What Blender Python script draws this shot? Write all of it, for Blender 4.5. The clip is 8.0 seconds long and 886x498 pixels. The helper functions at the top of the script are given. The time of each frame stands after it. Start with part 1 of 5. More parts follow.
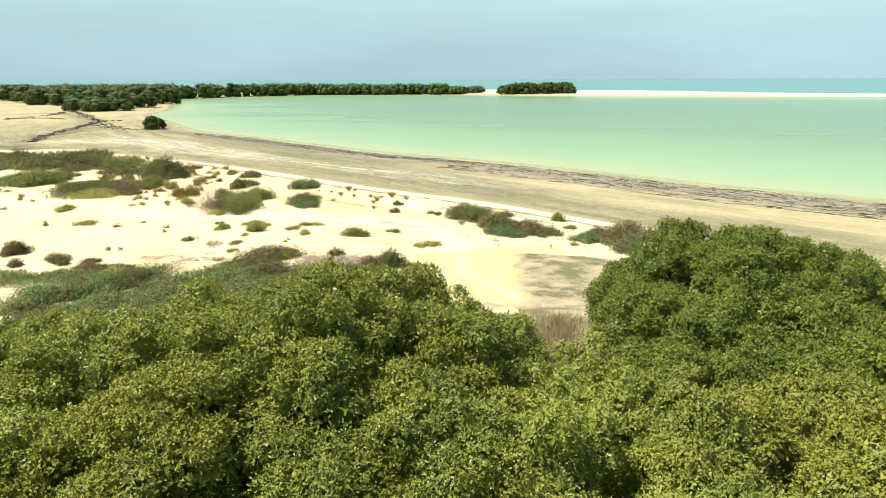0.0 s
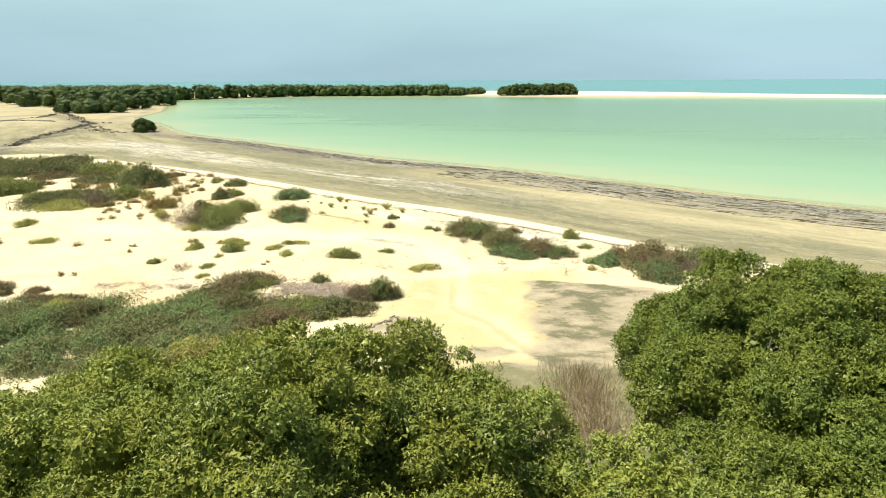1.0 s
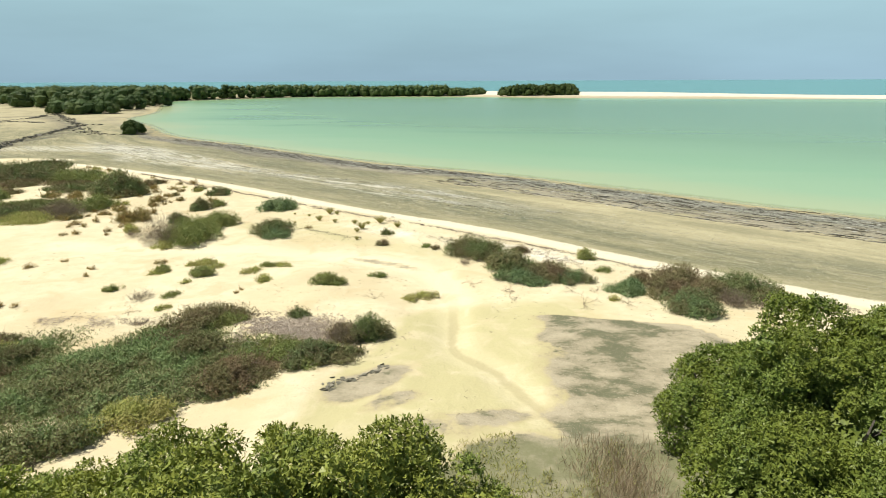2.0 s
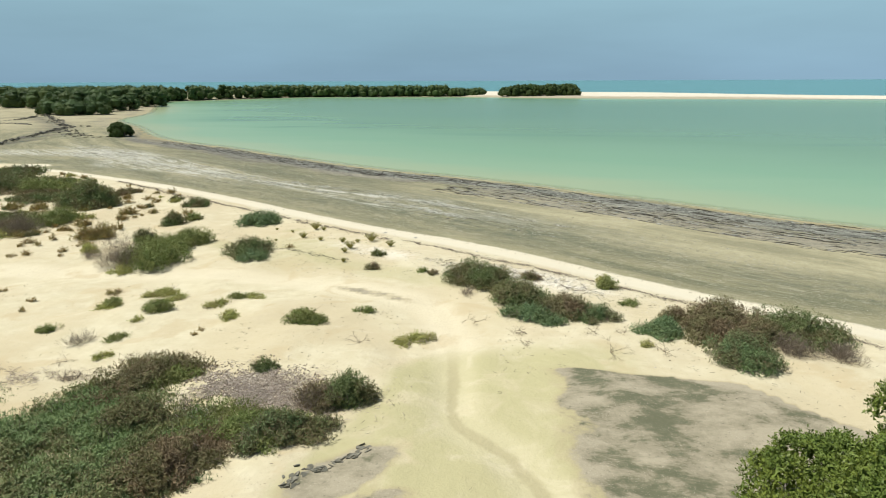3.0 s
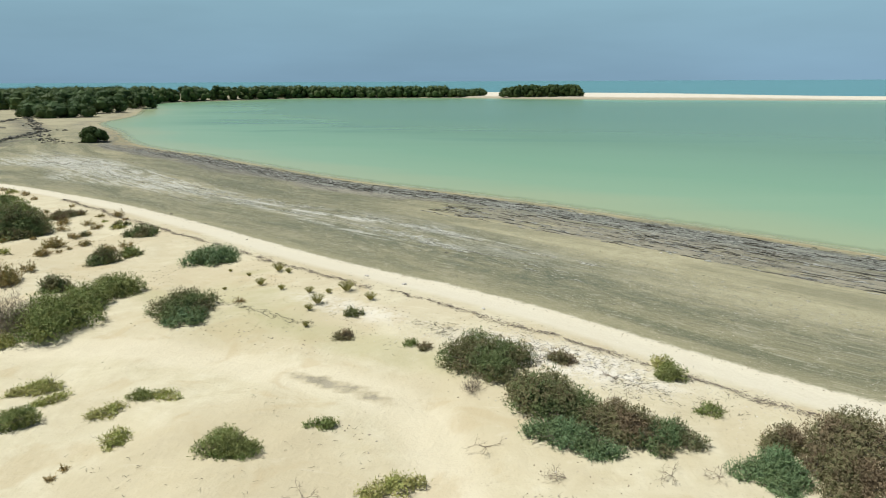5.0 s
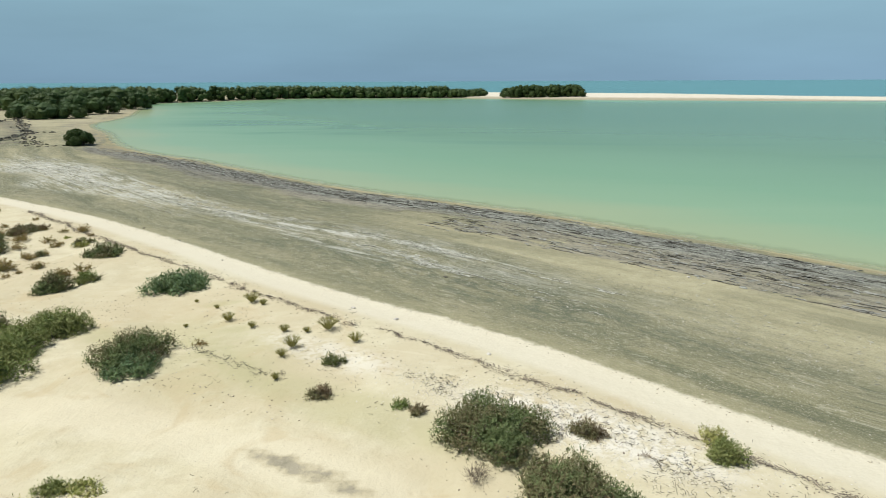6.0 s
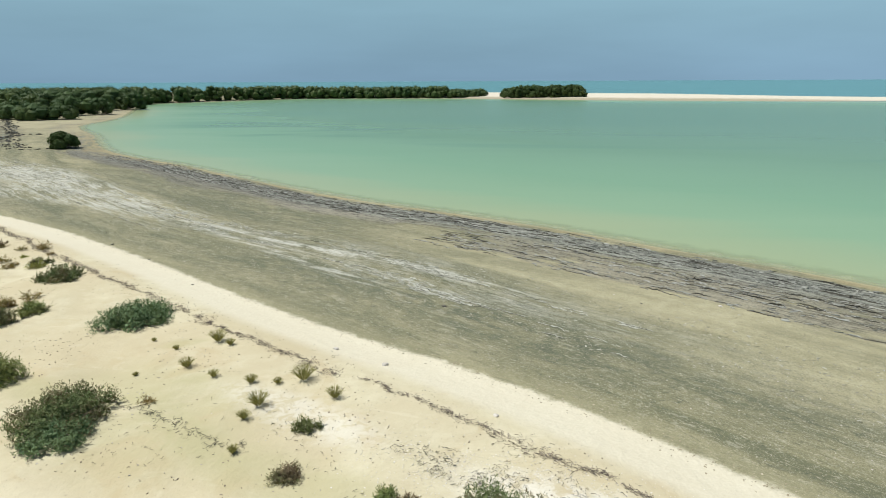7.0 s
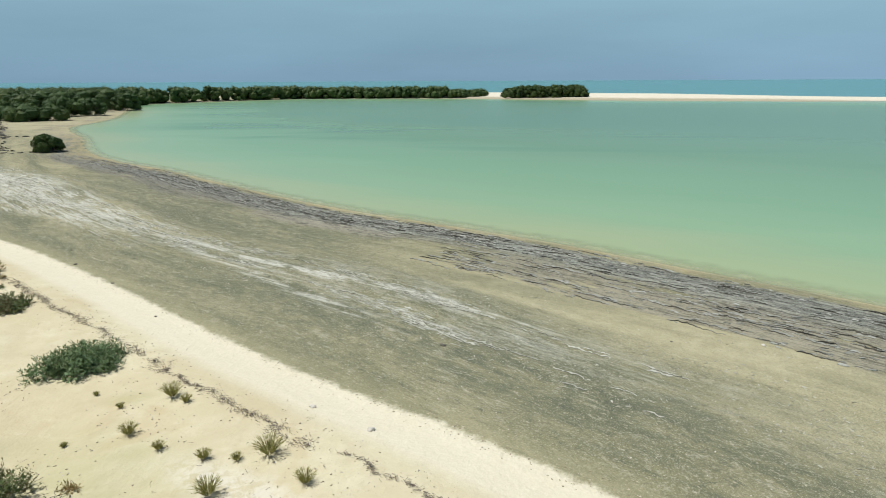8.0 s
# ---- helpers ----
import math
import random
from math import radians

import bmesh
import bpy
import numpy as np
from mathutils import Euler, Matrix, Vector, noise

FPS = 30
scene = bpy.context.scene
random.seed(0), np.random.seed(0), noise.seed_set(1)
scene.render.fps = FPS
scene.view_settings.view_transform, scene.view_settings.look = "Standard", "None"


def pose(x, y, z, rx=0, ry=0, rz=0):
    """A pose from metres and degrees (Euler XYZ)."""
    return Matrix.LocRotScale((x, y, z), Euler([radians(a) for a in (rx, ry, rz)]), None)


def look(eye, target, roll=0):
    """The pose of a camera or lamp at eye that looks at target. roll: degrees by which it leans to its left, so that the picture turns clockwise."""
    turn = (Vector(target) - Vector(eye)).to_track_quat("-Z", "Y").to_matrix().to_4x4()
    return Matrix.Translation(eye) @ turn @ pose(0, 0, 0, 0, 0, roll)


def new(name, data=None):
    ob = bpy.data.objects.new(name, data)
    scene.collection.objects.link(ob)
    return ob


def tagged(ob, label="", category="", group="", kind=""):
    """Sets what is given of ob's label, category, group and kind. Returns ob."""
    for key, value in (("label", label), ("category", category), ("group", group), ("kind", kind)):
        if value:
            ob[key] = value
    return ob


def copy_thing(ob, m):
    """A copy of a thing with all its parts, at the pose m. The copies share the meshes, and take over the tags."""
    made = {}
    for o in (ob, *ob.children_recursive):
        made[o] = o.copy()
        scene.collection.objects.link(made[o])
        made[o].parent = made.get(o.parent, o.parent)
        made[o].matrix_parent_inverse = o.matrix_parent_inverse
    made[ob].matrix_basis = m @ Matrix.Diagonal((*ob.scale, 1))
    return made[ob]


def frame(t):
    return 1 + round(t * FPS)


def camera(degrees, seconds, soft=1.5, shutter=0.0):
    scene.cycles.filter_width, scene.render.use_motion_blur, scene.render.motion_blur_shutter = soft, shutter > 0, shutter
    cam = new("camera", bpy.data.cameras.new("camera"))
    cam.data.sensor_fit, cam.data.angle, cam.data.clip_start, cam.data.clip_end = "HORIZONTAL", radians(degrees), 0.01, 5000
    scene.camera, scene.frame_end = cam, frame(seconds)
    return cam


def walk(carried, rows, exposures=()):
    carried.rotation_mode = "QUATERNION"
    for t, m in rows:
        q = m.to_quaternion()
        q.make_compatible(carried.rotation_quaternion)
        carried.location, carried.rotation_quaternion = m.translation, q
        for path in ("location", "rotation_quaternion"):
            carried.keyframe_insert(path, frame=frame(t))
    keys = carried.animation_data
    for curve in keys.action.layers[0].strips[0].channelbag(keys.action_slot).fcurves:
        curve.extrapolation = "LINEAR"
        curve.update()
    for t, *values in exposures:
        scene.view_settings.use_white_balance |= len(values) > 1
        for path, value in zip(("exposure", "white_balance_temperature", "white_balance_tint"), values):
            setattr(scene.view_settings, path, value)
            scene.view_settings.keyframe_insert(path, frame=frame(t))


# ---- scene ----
cam = camera(72.0, 8.0, 1.0)
PATH = [
    (0.0, (0.927, 0.904, 10.306), (0.868, 2.829, 9.767), -0.22),
    (0.5, (0.872, 3.068, 10.311), (0.812, 4.994, 9.774), -0.22),
    (1.0, (0.822, 5.487, 10.318), (0.763, 7.413, 9.782), -0.23),
    (1.5, (0.780, 7.613, 10.327), (0.720, 9.539, 9.791), -0.23),
    (2.2, (0.728, 10.940, 10.343), (0.669, 12.866, 9.808), -0.23),
    (3.0, (0.680, 14.774, 10.367), (0.621, 16.700, 9.832), -0.23),
    (3.5, (0.654, 16.962, 10.386), (0.595, 18.889, 9.852), -0.24),
    (4.0, (0.631, 19.438, 10.408), (0.571, 21.365, 9.875), -0.24),
    (4.5, (0.609, 21.456, 10.435), (0.550, 23.383, 9.901), -0.24),
    (5.2, (0.580, 24.721, 10.479), (0.521, 26.648, 9.945), -0.25),
    (6.0, (0.547, 28.293, 10.541), (0.487, 30.220, 10.007), -0.25),
    (6.5, (0.525, 30.352, 10.586), (0.465, 32.279, 10.052), -0.25),
    (7.0, (0.500, 32.504, 10.637), (0.441, 34.430, 10.103), -0.25),
    (7.5, (0.473, 34.623, 10.695), (0.414, 36.549, 10.160), -0.26),
    (8.0, (0.443, 36.704, 10.758), (0.383, 38.630, 10.223), -0.26),
]
EXPOSURES = [(0.0, 0.88, 7900, 10), (0.5, 0.86, 7800, 10), (1.0, 0.78, 7700, 10), (1.5, 0.64, 7500, 10), (2.2, 0.37, 7150, 10), (3.0, 0.15, 6700, 10), (3.5, 0.09, 6550, 10), (5.0, 0.0, 6500, 10), (8.0, 0.02, 6450, 10)]
walk(cam, [(t, look(eye, target, roll)) for t, eye, target, roll in PATH], EXPOSURES)

# ---- world, sun, exposure ----
SUN_FROM = Vector((-0.95, 0.10, 0.0)).normalized()
SUN_HEIGHT = 64.0
world = bpy.data.worlds.new("sky")
scene.world = world
world.use_nodes = True
wn = world.node_tree
sky = wn.nodes.new("ShaderNodeTexSky")
sky.sky_type = "NISHITA"
sky.sun_disc = False
sky.sun_elevation = radians(SUN_HEIGHT)
sky.sun_rotation = math.atan2(SUN_FROM.x, SUN_FROM.y)
sky.altitude = 0.0
sky.air_density = 0.75
sky.dust_density = 0.15
sky.ozone_density = 1.5
# sea haze: a grey-blue veil that thins out upwards
way = wn.nodes.new("ShaderNodeTexCoord")
split = wn.nodes.new("ShaderNodeSeparateXYZ")
wn.links.new(way.outputs["Generated"], split.inputs[0])
rise = wn.nodes.new("ShaderNodeValToRGB")
wn.links.new(split.outputs[2], rise.inputs[0])
for stop, (at, col) in zip((rise.color_ramp.elements[0], rise.color_ramp.elements[1]), ((0.0, (0.405, 0.66, 0.885, 1)), (0.14, (0.515, 0.86, 1.03, 1)))):
    stop.position, stop.color = at, col
cloud = wn.nodes.new("ShaderNodeTexNoise")
squash = wn.nodes.new("ShaderNodeMapping")
squash.inputs["Scale"].default_value = (1.0, 1.0, 6.0)
wn.links.new(way.outputs["Generated"], squash.inputs[0])
wn.links.new(squash.outputs[0], cloud.inputs["Vector"])
cloud.inputs["Scale"].default_value = 2.6
cloud.inputs["Detail"].default_value = 5.0
veil = wn.nodes.new("ShaderNodeMapRange")
wn.links.new(cloud.outputs["Fac"], veil.inputs["Value"])
for key, value in (("From Min", 0.35), ("From Max", 0.75), ("To Min", 5.75), ("To Max", 6.5)):
    veil.inputs[key].default_value = value
# the haze is paler away from the sun's side
pale = wn.nodes.new("ShaderNodeMapRange")
wn.links.new(split.outputs[0], pale.inputs["Value"])
for key, value in (("From Min", 0.1), ("From Max", 0.7), ("To Min", 1.0), ("To Max", 1.2)):
    pale.inputs[key].default_value = value
haze = wn.nodes.new("ShaderNodeMath")
haze.operation = "MULTIPLY"
wn.links.new(veil.outputs[0], haze.inputs[0])
wn.links.new(pale.outputs[0], haze.inputs[1])
lift = wn.nodes.new("ShaderNodeVectorMath")
lift.operation = "SCALE"
wn.links.new(rise.outputs[0], lift.inputs[0])
wn.links.new(haze.outputs[0], lift.inputs["Scale"])
thin = wn.nodes.new("ShaderNodeMapRange")
thin.interpolation_type = "SMOOTHSTEP"
wn.links.new(split.outputs[2], thin.inputs["Value"])
for key, value in (("From Min", 0.14), ("From Max", 0.38)):
    thin.inputs[key].default_value = value
blend = wn.nodes.new("ShaderNodeMix")
blend.data_type = "RGBA"
wn.links.new(thin.outputs[0], blend.inputs[0])
wn.links.new(lift.outputs[0], blend.inputs[6])
clear = wn.nodes.new("ShaderNodeVectorMath")
clear.operation = "SCALE"
clear.inputs["Scale"].default_value = 0.6
wn.links.new(sky.outputs[0], clear.inputs[0])
wn.links.new(clear.outputs[0], blend.inputs[7])
wn.links.new(blend.outputs[2], wn.nodes["Background"].inputs[0])
wn.nodes["Background"].inputs[1].default_value = 0.085

sun = new("sun", bpy.data.lights.new("sun", "SUN"))
sun.data.energy = 4.6
sun.data.angle = radians(0.6)
sun.data.color = (0.985, 0.975, 0.95)
sun.matrix_world = look((0, 0, 60), Vector((0, 0, 60)) - SUN_FROM * math.cos(radians(SUN_HEIGHT)) - Vector((0, 0, math.sin(radians(SUN_HEIGHT)))))


# ---- numbers: noise, curves, distances ----
def value_noise(x, y, seed=0):
    xi, yi = np.floor(x).astype(np.int64), np.floor(y).astype(np.int64)
    fx, fy = x - xi, y - yi
    fx, fy = fx * fx * (3 - 2 * fx), fy * fy * (3 - 2 * fy)

    def corner(i, j):
        h = (i * 374761393 + j * 668265263 + seed * 2147483647) & 0xFFFFFFFF
        h = ((h ^ (h >> 13)) * 1274126177) & 0xFFFFFFFF
        return ((h ^ (h >> 16)) & 0xFFFF) / 65535.0

    a, b = corner(xi, yi), corner(xi + 1, yi)
    c, d = corner(xi, yi + 1), corner(xi + 1, yi + 1)
    return (a + (b - a) * fx) * (1 - fy) + (c + (d - c) * fx) * fy


def fractal(x, y, scale, seed=0, octaves=3):
    total, amp, norm = 0, 1.0, 0.0
    for k in range(octaves):
        total = total + amp * value_noise(x / scale * 2 ** k + 17.3 * k, y / scale * 2 ** k + 5.1 * k, seed + k)
        norm += amp
        amp *= 0.5
    return total / norm


def smooth(a, b, v):
    u = np.clip((v - a) / (b - a), 0.0, 1.0)
    return u * u * (3 - 2 * u)


def spline(points, steps=6):
    p = np.array(points, float)
    p = np.vstack([2 * p[0] - p[1], p, 2 * p[-1] - p[-2]])
    out = []
    for i in range(1, len(p) - 2):
        for u in np.linspace(0, 1, steps, endpoint=False):
            out.append(0.5 * (2 * p[i] + (p[i + 1] - p[i - 1]) * u + (2 * p[i - 1] - 5 * p[i] + 4 * p[i + 1] - p[i + 2]) * u * u
                              + (3 * p[i] - p[i - 1] - 3 * p[i + 1] + p[i + 2]) * u ** 3))
    out.append(p[-2])
    return np.array(out)


def line_distance(x, y, line):
    """Distance to a polyline, and the length along it of the nearest point."""
    best, along, run = np.full(x.shape, 1e18), np.zeros(x.shape), 0.0
    for (ax, ay), (bx, by) in zip(line[:-1], line[1:]):
        dx, dy = bx - ax, by - ay
        length = math.hypot(dx, dy)
        u = np.clip(((x - ax) * dx + (y - ay) * dy) / (length * length), 0, 1)
        d = (x - ax - u * dx) ** 2 + (y - ay - u * dy) ** 2
        near = d < best
        best[near] = d[near]
        along[near] = (run + u * length)[near]
        run += length
    return np.sqrt(best), along


def inside(x, y, ring):
    hit = np.zeros(x.shape, bool)
    for (ax, ay), (bx, by) in zip(ring, np.roll(ring, -1, axis=0)):
        if ay == by:
            continue
        cross = ((ay > y) != (by > y)) & (x < (bx - ax) * (y - ay) / (by - ay) + ax)
        hit ^= cross
    return hit


WATERLINE = spline([(-135, 289), (-104, 220), (-94, 184), (-74, 156), (-59, 133), (-48, 121), (-36, 111.5), (-20.3, 97), (-10, 88.4), (0, 81.8), (7.4, 76.6),
                    (13.5, 71.5), (19.5, 66.6), (25.7, 61), (31, 57.4), (37.2, 53.2), (60, 41), (100, 22), (300, -60), (700, -200)])
FAR_SHORE = spline([(700, 200), (450, 262), (320, 295), (194, 330), (135, 350), (83, 365), (27, 391), (-2, 405), (-20, 409), (-99, 409), (-129, 372), (-155, 330)])
SEA_EDGE = spline([(-6000, 900), (-700, 640), (-100, 580), (40, 545), (95, 514), (152, 482), (198, 420), (233, 390), (330, 350), (460, 310), (6000, 150)])
BANK = spline([(-900, 70), (-200, 84), (-66, 91), (-50, 86.5), (-31, 76), (-18.2, 66.9), (-9.4, 59.9), (-3.8, 55.9), (0.2, 53.3), (4.9, 49.8), (9.2, 45.9), (12.5, 43.2),
               (14.8, 41.5), (17.5, 39.4), (22, 36), (30, 29.5), (45, 19), (90, -10), (300, -120)])
TRACK = spline([(-24, 45.4), (-17.5, 44.9), (-11.8, 45.0), (-5.3, 43.0), (-1.0, 40.8), (0.2, 37.3), (0.45, 33.5), (0.45, 31.3), (1.05, 30.2), (2.0, 29.2), (2.4, 28.3), (2.8, 27.5), (3.6, 26.2)])
STRAND = spline([(-34, 75), (-27.7, 69.9), (-20.8, 64.8), (-12.6, 58.4), (-7.3, 54.4), (-4, 52.0), (0, 49.7), (4.1, 46.2), (7.4, 43.6), (10.2, 41.3)])
LAGOON_RING = np.vstack([WATERLINE, FAR_SHORE])
SEA_RING = np.vstack([SEA_EDGE, [(6000, 9000), (-6000, 9000)]])
BANK_RING = np.vstack([BANK, [(300, -9000), (-9000, -9000), (-9000, 70)]])


def zones(x, y):
    x, y = np.asarray(x, float), np.asarray(y, float)
    d1, along = line_distance(x, y, WATERLINE)
    d2, _ = line_distance(x, y, FAR_SHORE)
    lagoon = np.minimum(d1, d2) * np.where(inside(x, y, LAGOON_RING), -1, 1)
    d3, _ = line_distance(x, y, SEA_EDGE)
    sea = d3 * np.where(inside(x, y, SEA_RING), -1, 1)
    d4, _ = line_distance(x, y, BANK)
    bank = d4 * np.where(inside(x, y, BANK_RING), 1, -1)
    track, _ = line_distance(x, y, TRACK)
    return dict(lagoon=lagoon, sea=sea, bank=bank, along=along, track=track)


def ground_height(x, y, zone=None):
    x, y = np.asarray(x, float), np.asarray(y, float)
    zone = zone or zones(x, y)
    s, sea, b = zone["lagoon"], zone["sea"], zone["bank"]
    z = np.where(s > 0, np.minimum(0.018 * s, 0.22), np.maximum(0.03 * s, -2.0))
    z = np.where(sea < 0, np.maximum(0.03 * sea, -4.0), z)
    far = smooth(230, 300, y) * smooth(0, 25, s) * smooth(0, 25, sea)
    z = z + 0.9 * far
    sand = smooth(-0.4, 3.2, b)
    z = z + 0.42 * sand
    rough = smooth(2.5, 6.0, b)
    z = z + rough * (0.66 * (fractal(x, y, 6.5, 3) - 0.5) + 0.16 * (fractal(x, y, 1.6, 9, 2) - 0.5))
    wave = smooth(2.0, 3.0, s) * (1 - smooth(7.0, 9.0, s)) * (1 - sand)
    z = z + wave * 0.07 * (value_noise(zone["along"] / 5.0, s * 1.5, 4) - 0.3)
    z = z + (1 - sand) * smooth(0, 4, s) * 0.05 * (value_noise(zone["along"] / 6.0, s / 1.4, 14) - 0.5)
    rut = np.exp(-((zone["track"] - 0.45) / 0.2) ** 2) * sand
    return z - 0.04 * rut - 0.12 * np.exp(-(zone["track"] / 0.45) ** 2) * sand * smooth(37, 34, y) - 0.08 * np.exp(-(zone["track"] / 1.2) ** 2) * sand


def height_at(x, y):
    return float(ground_height(np.array([x]), np.array([y]))[0])


# ---- mesh helpers ----
def mesh_from(name, verts, faces_flat, sides, material, smooth_shade=False, attributes=()):
    """A mesh out of arrays; every face has the same number of sides."""
    me = bpy.data.meshes.new(name)
    n = len(faces_flat) // sides
    me.vertices.add(len(verts))
    me.vertices.foreach_set("co", np.ascontiguousarray(verts, np.float32).ravel())
    me.loops.add(n * sides)
    me.loops.foreach_set("vertex_index", np.ascontiguousarray(faces_flat, np.int32))
    me.polygons.add(n)
    me.polygons.foreach_set("loop_start", np.arange(n, dtype=np.int32) * sides)
    me.polygons.foreach_set("use_smooth", np.full(n, smooth_shade, bool))
    for key, values in attributes:
        at = me.attributes.new(key, "FLOAT", "POINT")
        at.data.foreach_set("value", np.ascontiguousarray(values, np.float32))
    me.update(calc_edges=True)
    me.validate()
    me.materials.append(material)
    return me


def unit(v):
    return v / np.maximum(np.linalg.norm(v, axis=1, keepdims=True), 1e-9)


def leaf_arrays(base, way, length, width, rng, fold=0.25, face=None, loose=0.45):
    """Folded diamond leaves: four points each; face: the way that their upper sides turn, more or less."""
    n = len(base)
    way = unit(way)
    side = unit(np.cross(way, rng.normal(size=(n, 3)) if face is None else face + rng.normal(size=(n, 3)) * loose))
    up = np.cross(side, way)
    length, width = np.broadcast_to(length, n)[:, None], np.broadcast_to(width, n)[:, None]
    mid = base + way * length * 0.45 + up * width * fold
    v = np.stack([base, mid + side * width * 0.5, base + way * length - up * width * fold, mid - side * width * 0.5], axis=1)
    return v.reshape(-1, 3), np.arange(n * 4)


def blade_arrays(base, way, length, width, rng, face, loose=0.32):
    """Small pointed or blunt leaves: three points each."""
    n = len(base)
    way = unit(way)
    side = unit(np.cross(way, face + rng.normal(size=(n, 3)) * loose)) * (width * 0.5)[:, None]
    tip = base + way * length[:, None]
    blunt = (rng.uniform(0, 1, n) < 0.5)[:, None]
    foot, head = np.where(blunt, tip, base), np.where(blunt, base, tip)
    v = np.stack([foot - side, foot + side, head], axis=1)
    return v.reshape(-1, 3), np.arange(n * 3)


def twig_arrays(start, end, r0, r1):
    """Three-sided tapered twigs as quads."""
    n = len(start)
    d = unit(end - start)
    a = unit(np.cross(d, np.array([[0.3, 0.9, 0.2]])))
    b = np.cross(d, a)
    r0, r1 = np.broadcast_to(r0, n)[:, None], np.broadcast_to(r1, n)[:, None]
    rings = []
    for p, r in ((start, r0), (end, r1)):
        for k in range(3):
            c, s = math.cos(k * 2.0944), math.sin(k * 2.0944)
            rings.append(p + (a * c + b * s) * r)
    v = np.stack(rings, axis=1).reshape(-1, 3)
    one = np.array([0, 1, 4, 3, 1, 2, 5, 4, 2, 0, 3, 5])
    return v, (one[None, :] + 6 * np.arange(n)[:, None]).ravel()


def grow(start, way, length, r, rng, depth, out, bend=0.25, fork=3):
    """Limbs: bent, tapered runs that fork."""
    p, d = np.array(start, float), np.array(way, float) / np.linalg.norm(way)
    for k in range(3):
        q = p + d * length / 3
        out.append((p, q, r * (1 - 0.2 * k), r * (0.8 - 0.2 * k)))
        p = q
        d = d + rng.normal(size=3) * bend
        d /= np.linalg.norm(d)
        if depth > 0 and k > 0:
            for _ in range(fork - 1):
                e = d + rng.normal(size=3) * 0.7
                grow(p, e / np.linalg.norm(e), length * 0.62, r * 0.55, rng, depth - 1, out, bend, fork)


def limbs_mesh(name, runs, material):
    s = np.array([r[0] for r in runs])
    e = np.array([r[1] for r in runs])
    v, f = twig_arrays(s, e, np.array([r[2] for r in runs]), np.array([r[3] for r in runs]))
    return mesh_from(name, v, f, 4, material)


def part(name, me, parent, label=""):
    ob = new(name, me)
    ob.parent = parent
    return tagged(ob, label)


# ---- material helpers ----
class Nodes:
    def __init__(self, name):
        self.material = bpy.data.materials.new(name)
        self.material.use_nodes = True
        self.tree = self.material.node_tree
        self.bsdf = self.tree.nodes["Principled BSDF"]

    def node(self, kind, **inputs):
        nd = self.tree.nodes.new(kind)
        for key, value in inputs.items():
            self.put(nd.inputs[int(key[1:]) if key[0] == "i" and key[1:].isdigit() else key], value)
        return nd

    def put(self, socket, value):
        if isinstance(value, bpy.types.NodeSocket):
            self.tree.links.new(value, socket)
        else:
            socket.default_value = value

    def attribute(self, name):
        nd = self.tree.nodes.new("ShaderNodeAttribute")
        nd.attribute_name = name
        return nd.outputs["Fac"]

    def place(self):
        return self.tree.nodes.new("ShaderNodeNewGeometry").outputs["Position"]

    def calc(self, op, a, b=0.0, c=0.0):
        nd = self.tree.nodes.new("ShaderNodeMath")
        nd.operation = op
        for socket, value in zip(nd.inputs, (a, b, c)):
            self.put(socket, value)
        return nd.outputs[0]

    def vector(self, x, y, z=0.0):
        return self.node("ShaderNodeCombineXYZ", i0=x, i1=y, i2=z).outputs[0]

    def grain(self, vec, scale, detail=3.0, rough=0.55, warp=0.0):
        nd = self.node("ShaderNodeTexNoise", Vector=vec, Scale=scale, Detail=detail, Roughness=rough, Distortion=warp)
        return nd.outputs["Fac"]

    def step(self, v, lo, hi, to_lo=0.0, to_hi=1.0):
        nd = self.tree.nodes.new("ShaderNodeMapRange")
        nd.interpolation_type = "SMOOTHSTEP"
        for key, value in (("Value", v), ("From Min", lo), ("From Max", hi), ("To Min", to_lo), ("To Max", to_hi)):
            self.put(nd.inputs[key], value)
        return nd.outputs[0]

    def ramp(self, v, *stops):
        nd = self.tree.nodes.new("ShaderNodeValToRGB")
        self.put(nd.inputs[0], v)
        while len(nd.color_ramp.elements) < len(stops):
            nd.color_ramp.elements.new(0.5)
        for el, (at, col) in zip(nd.color_ramp.elements, stops):
            el.position, el.color = at, (*col, 1)
        return nd.outputs[0]

    def mix(self, f, a, b, blend="MIX"):
        nd = self.tree.nodes.new("ShaderNodeMix")
        nd.data_type, nd.blend_type = "RGBA", blend
        for socket, value in ((nd.inputs[0], f), (nd.inputs[6], a), (nd.inputs[7], b)):
            self.put(socket, (*value, 1) if isinstance(value, tuple) else value)
        return nd.outputs[2]

    def bump(self, height, strength, distance):
        return self.node("ShaderNodeBump", Strength=strength, Distance=distance, Height=height).outputs[0]

    def finish(self, colour, rough, normal=None, **more):
        self.put(self.bsdf.inputs["Base Color"], (*colour, 1) if isinstance(colour, tuple) else colour)
        self.put(self.bsdf.inputs["Roughness"], rough)
        if normal is not None:
            self.put(self.bsdf.inputs["Normal"], normal)
        for key, value in more.items():
            self.put(self.bsdf.inputs[key.replace("_", " ")], value)
        return self.material


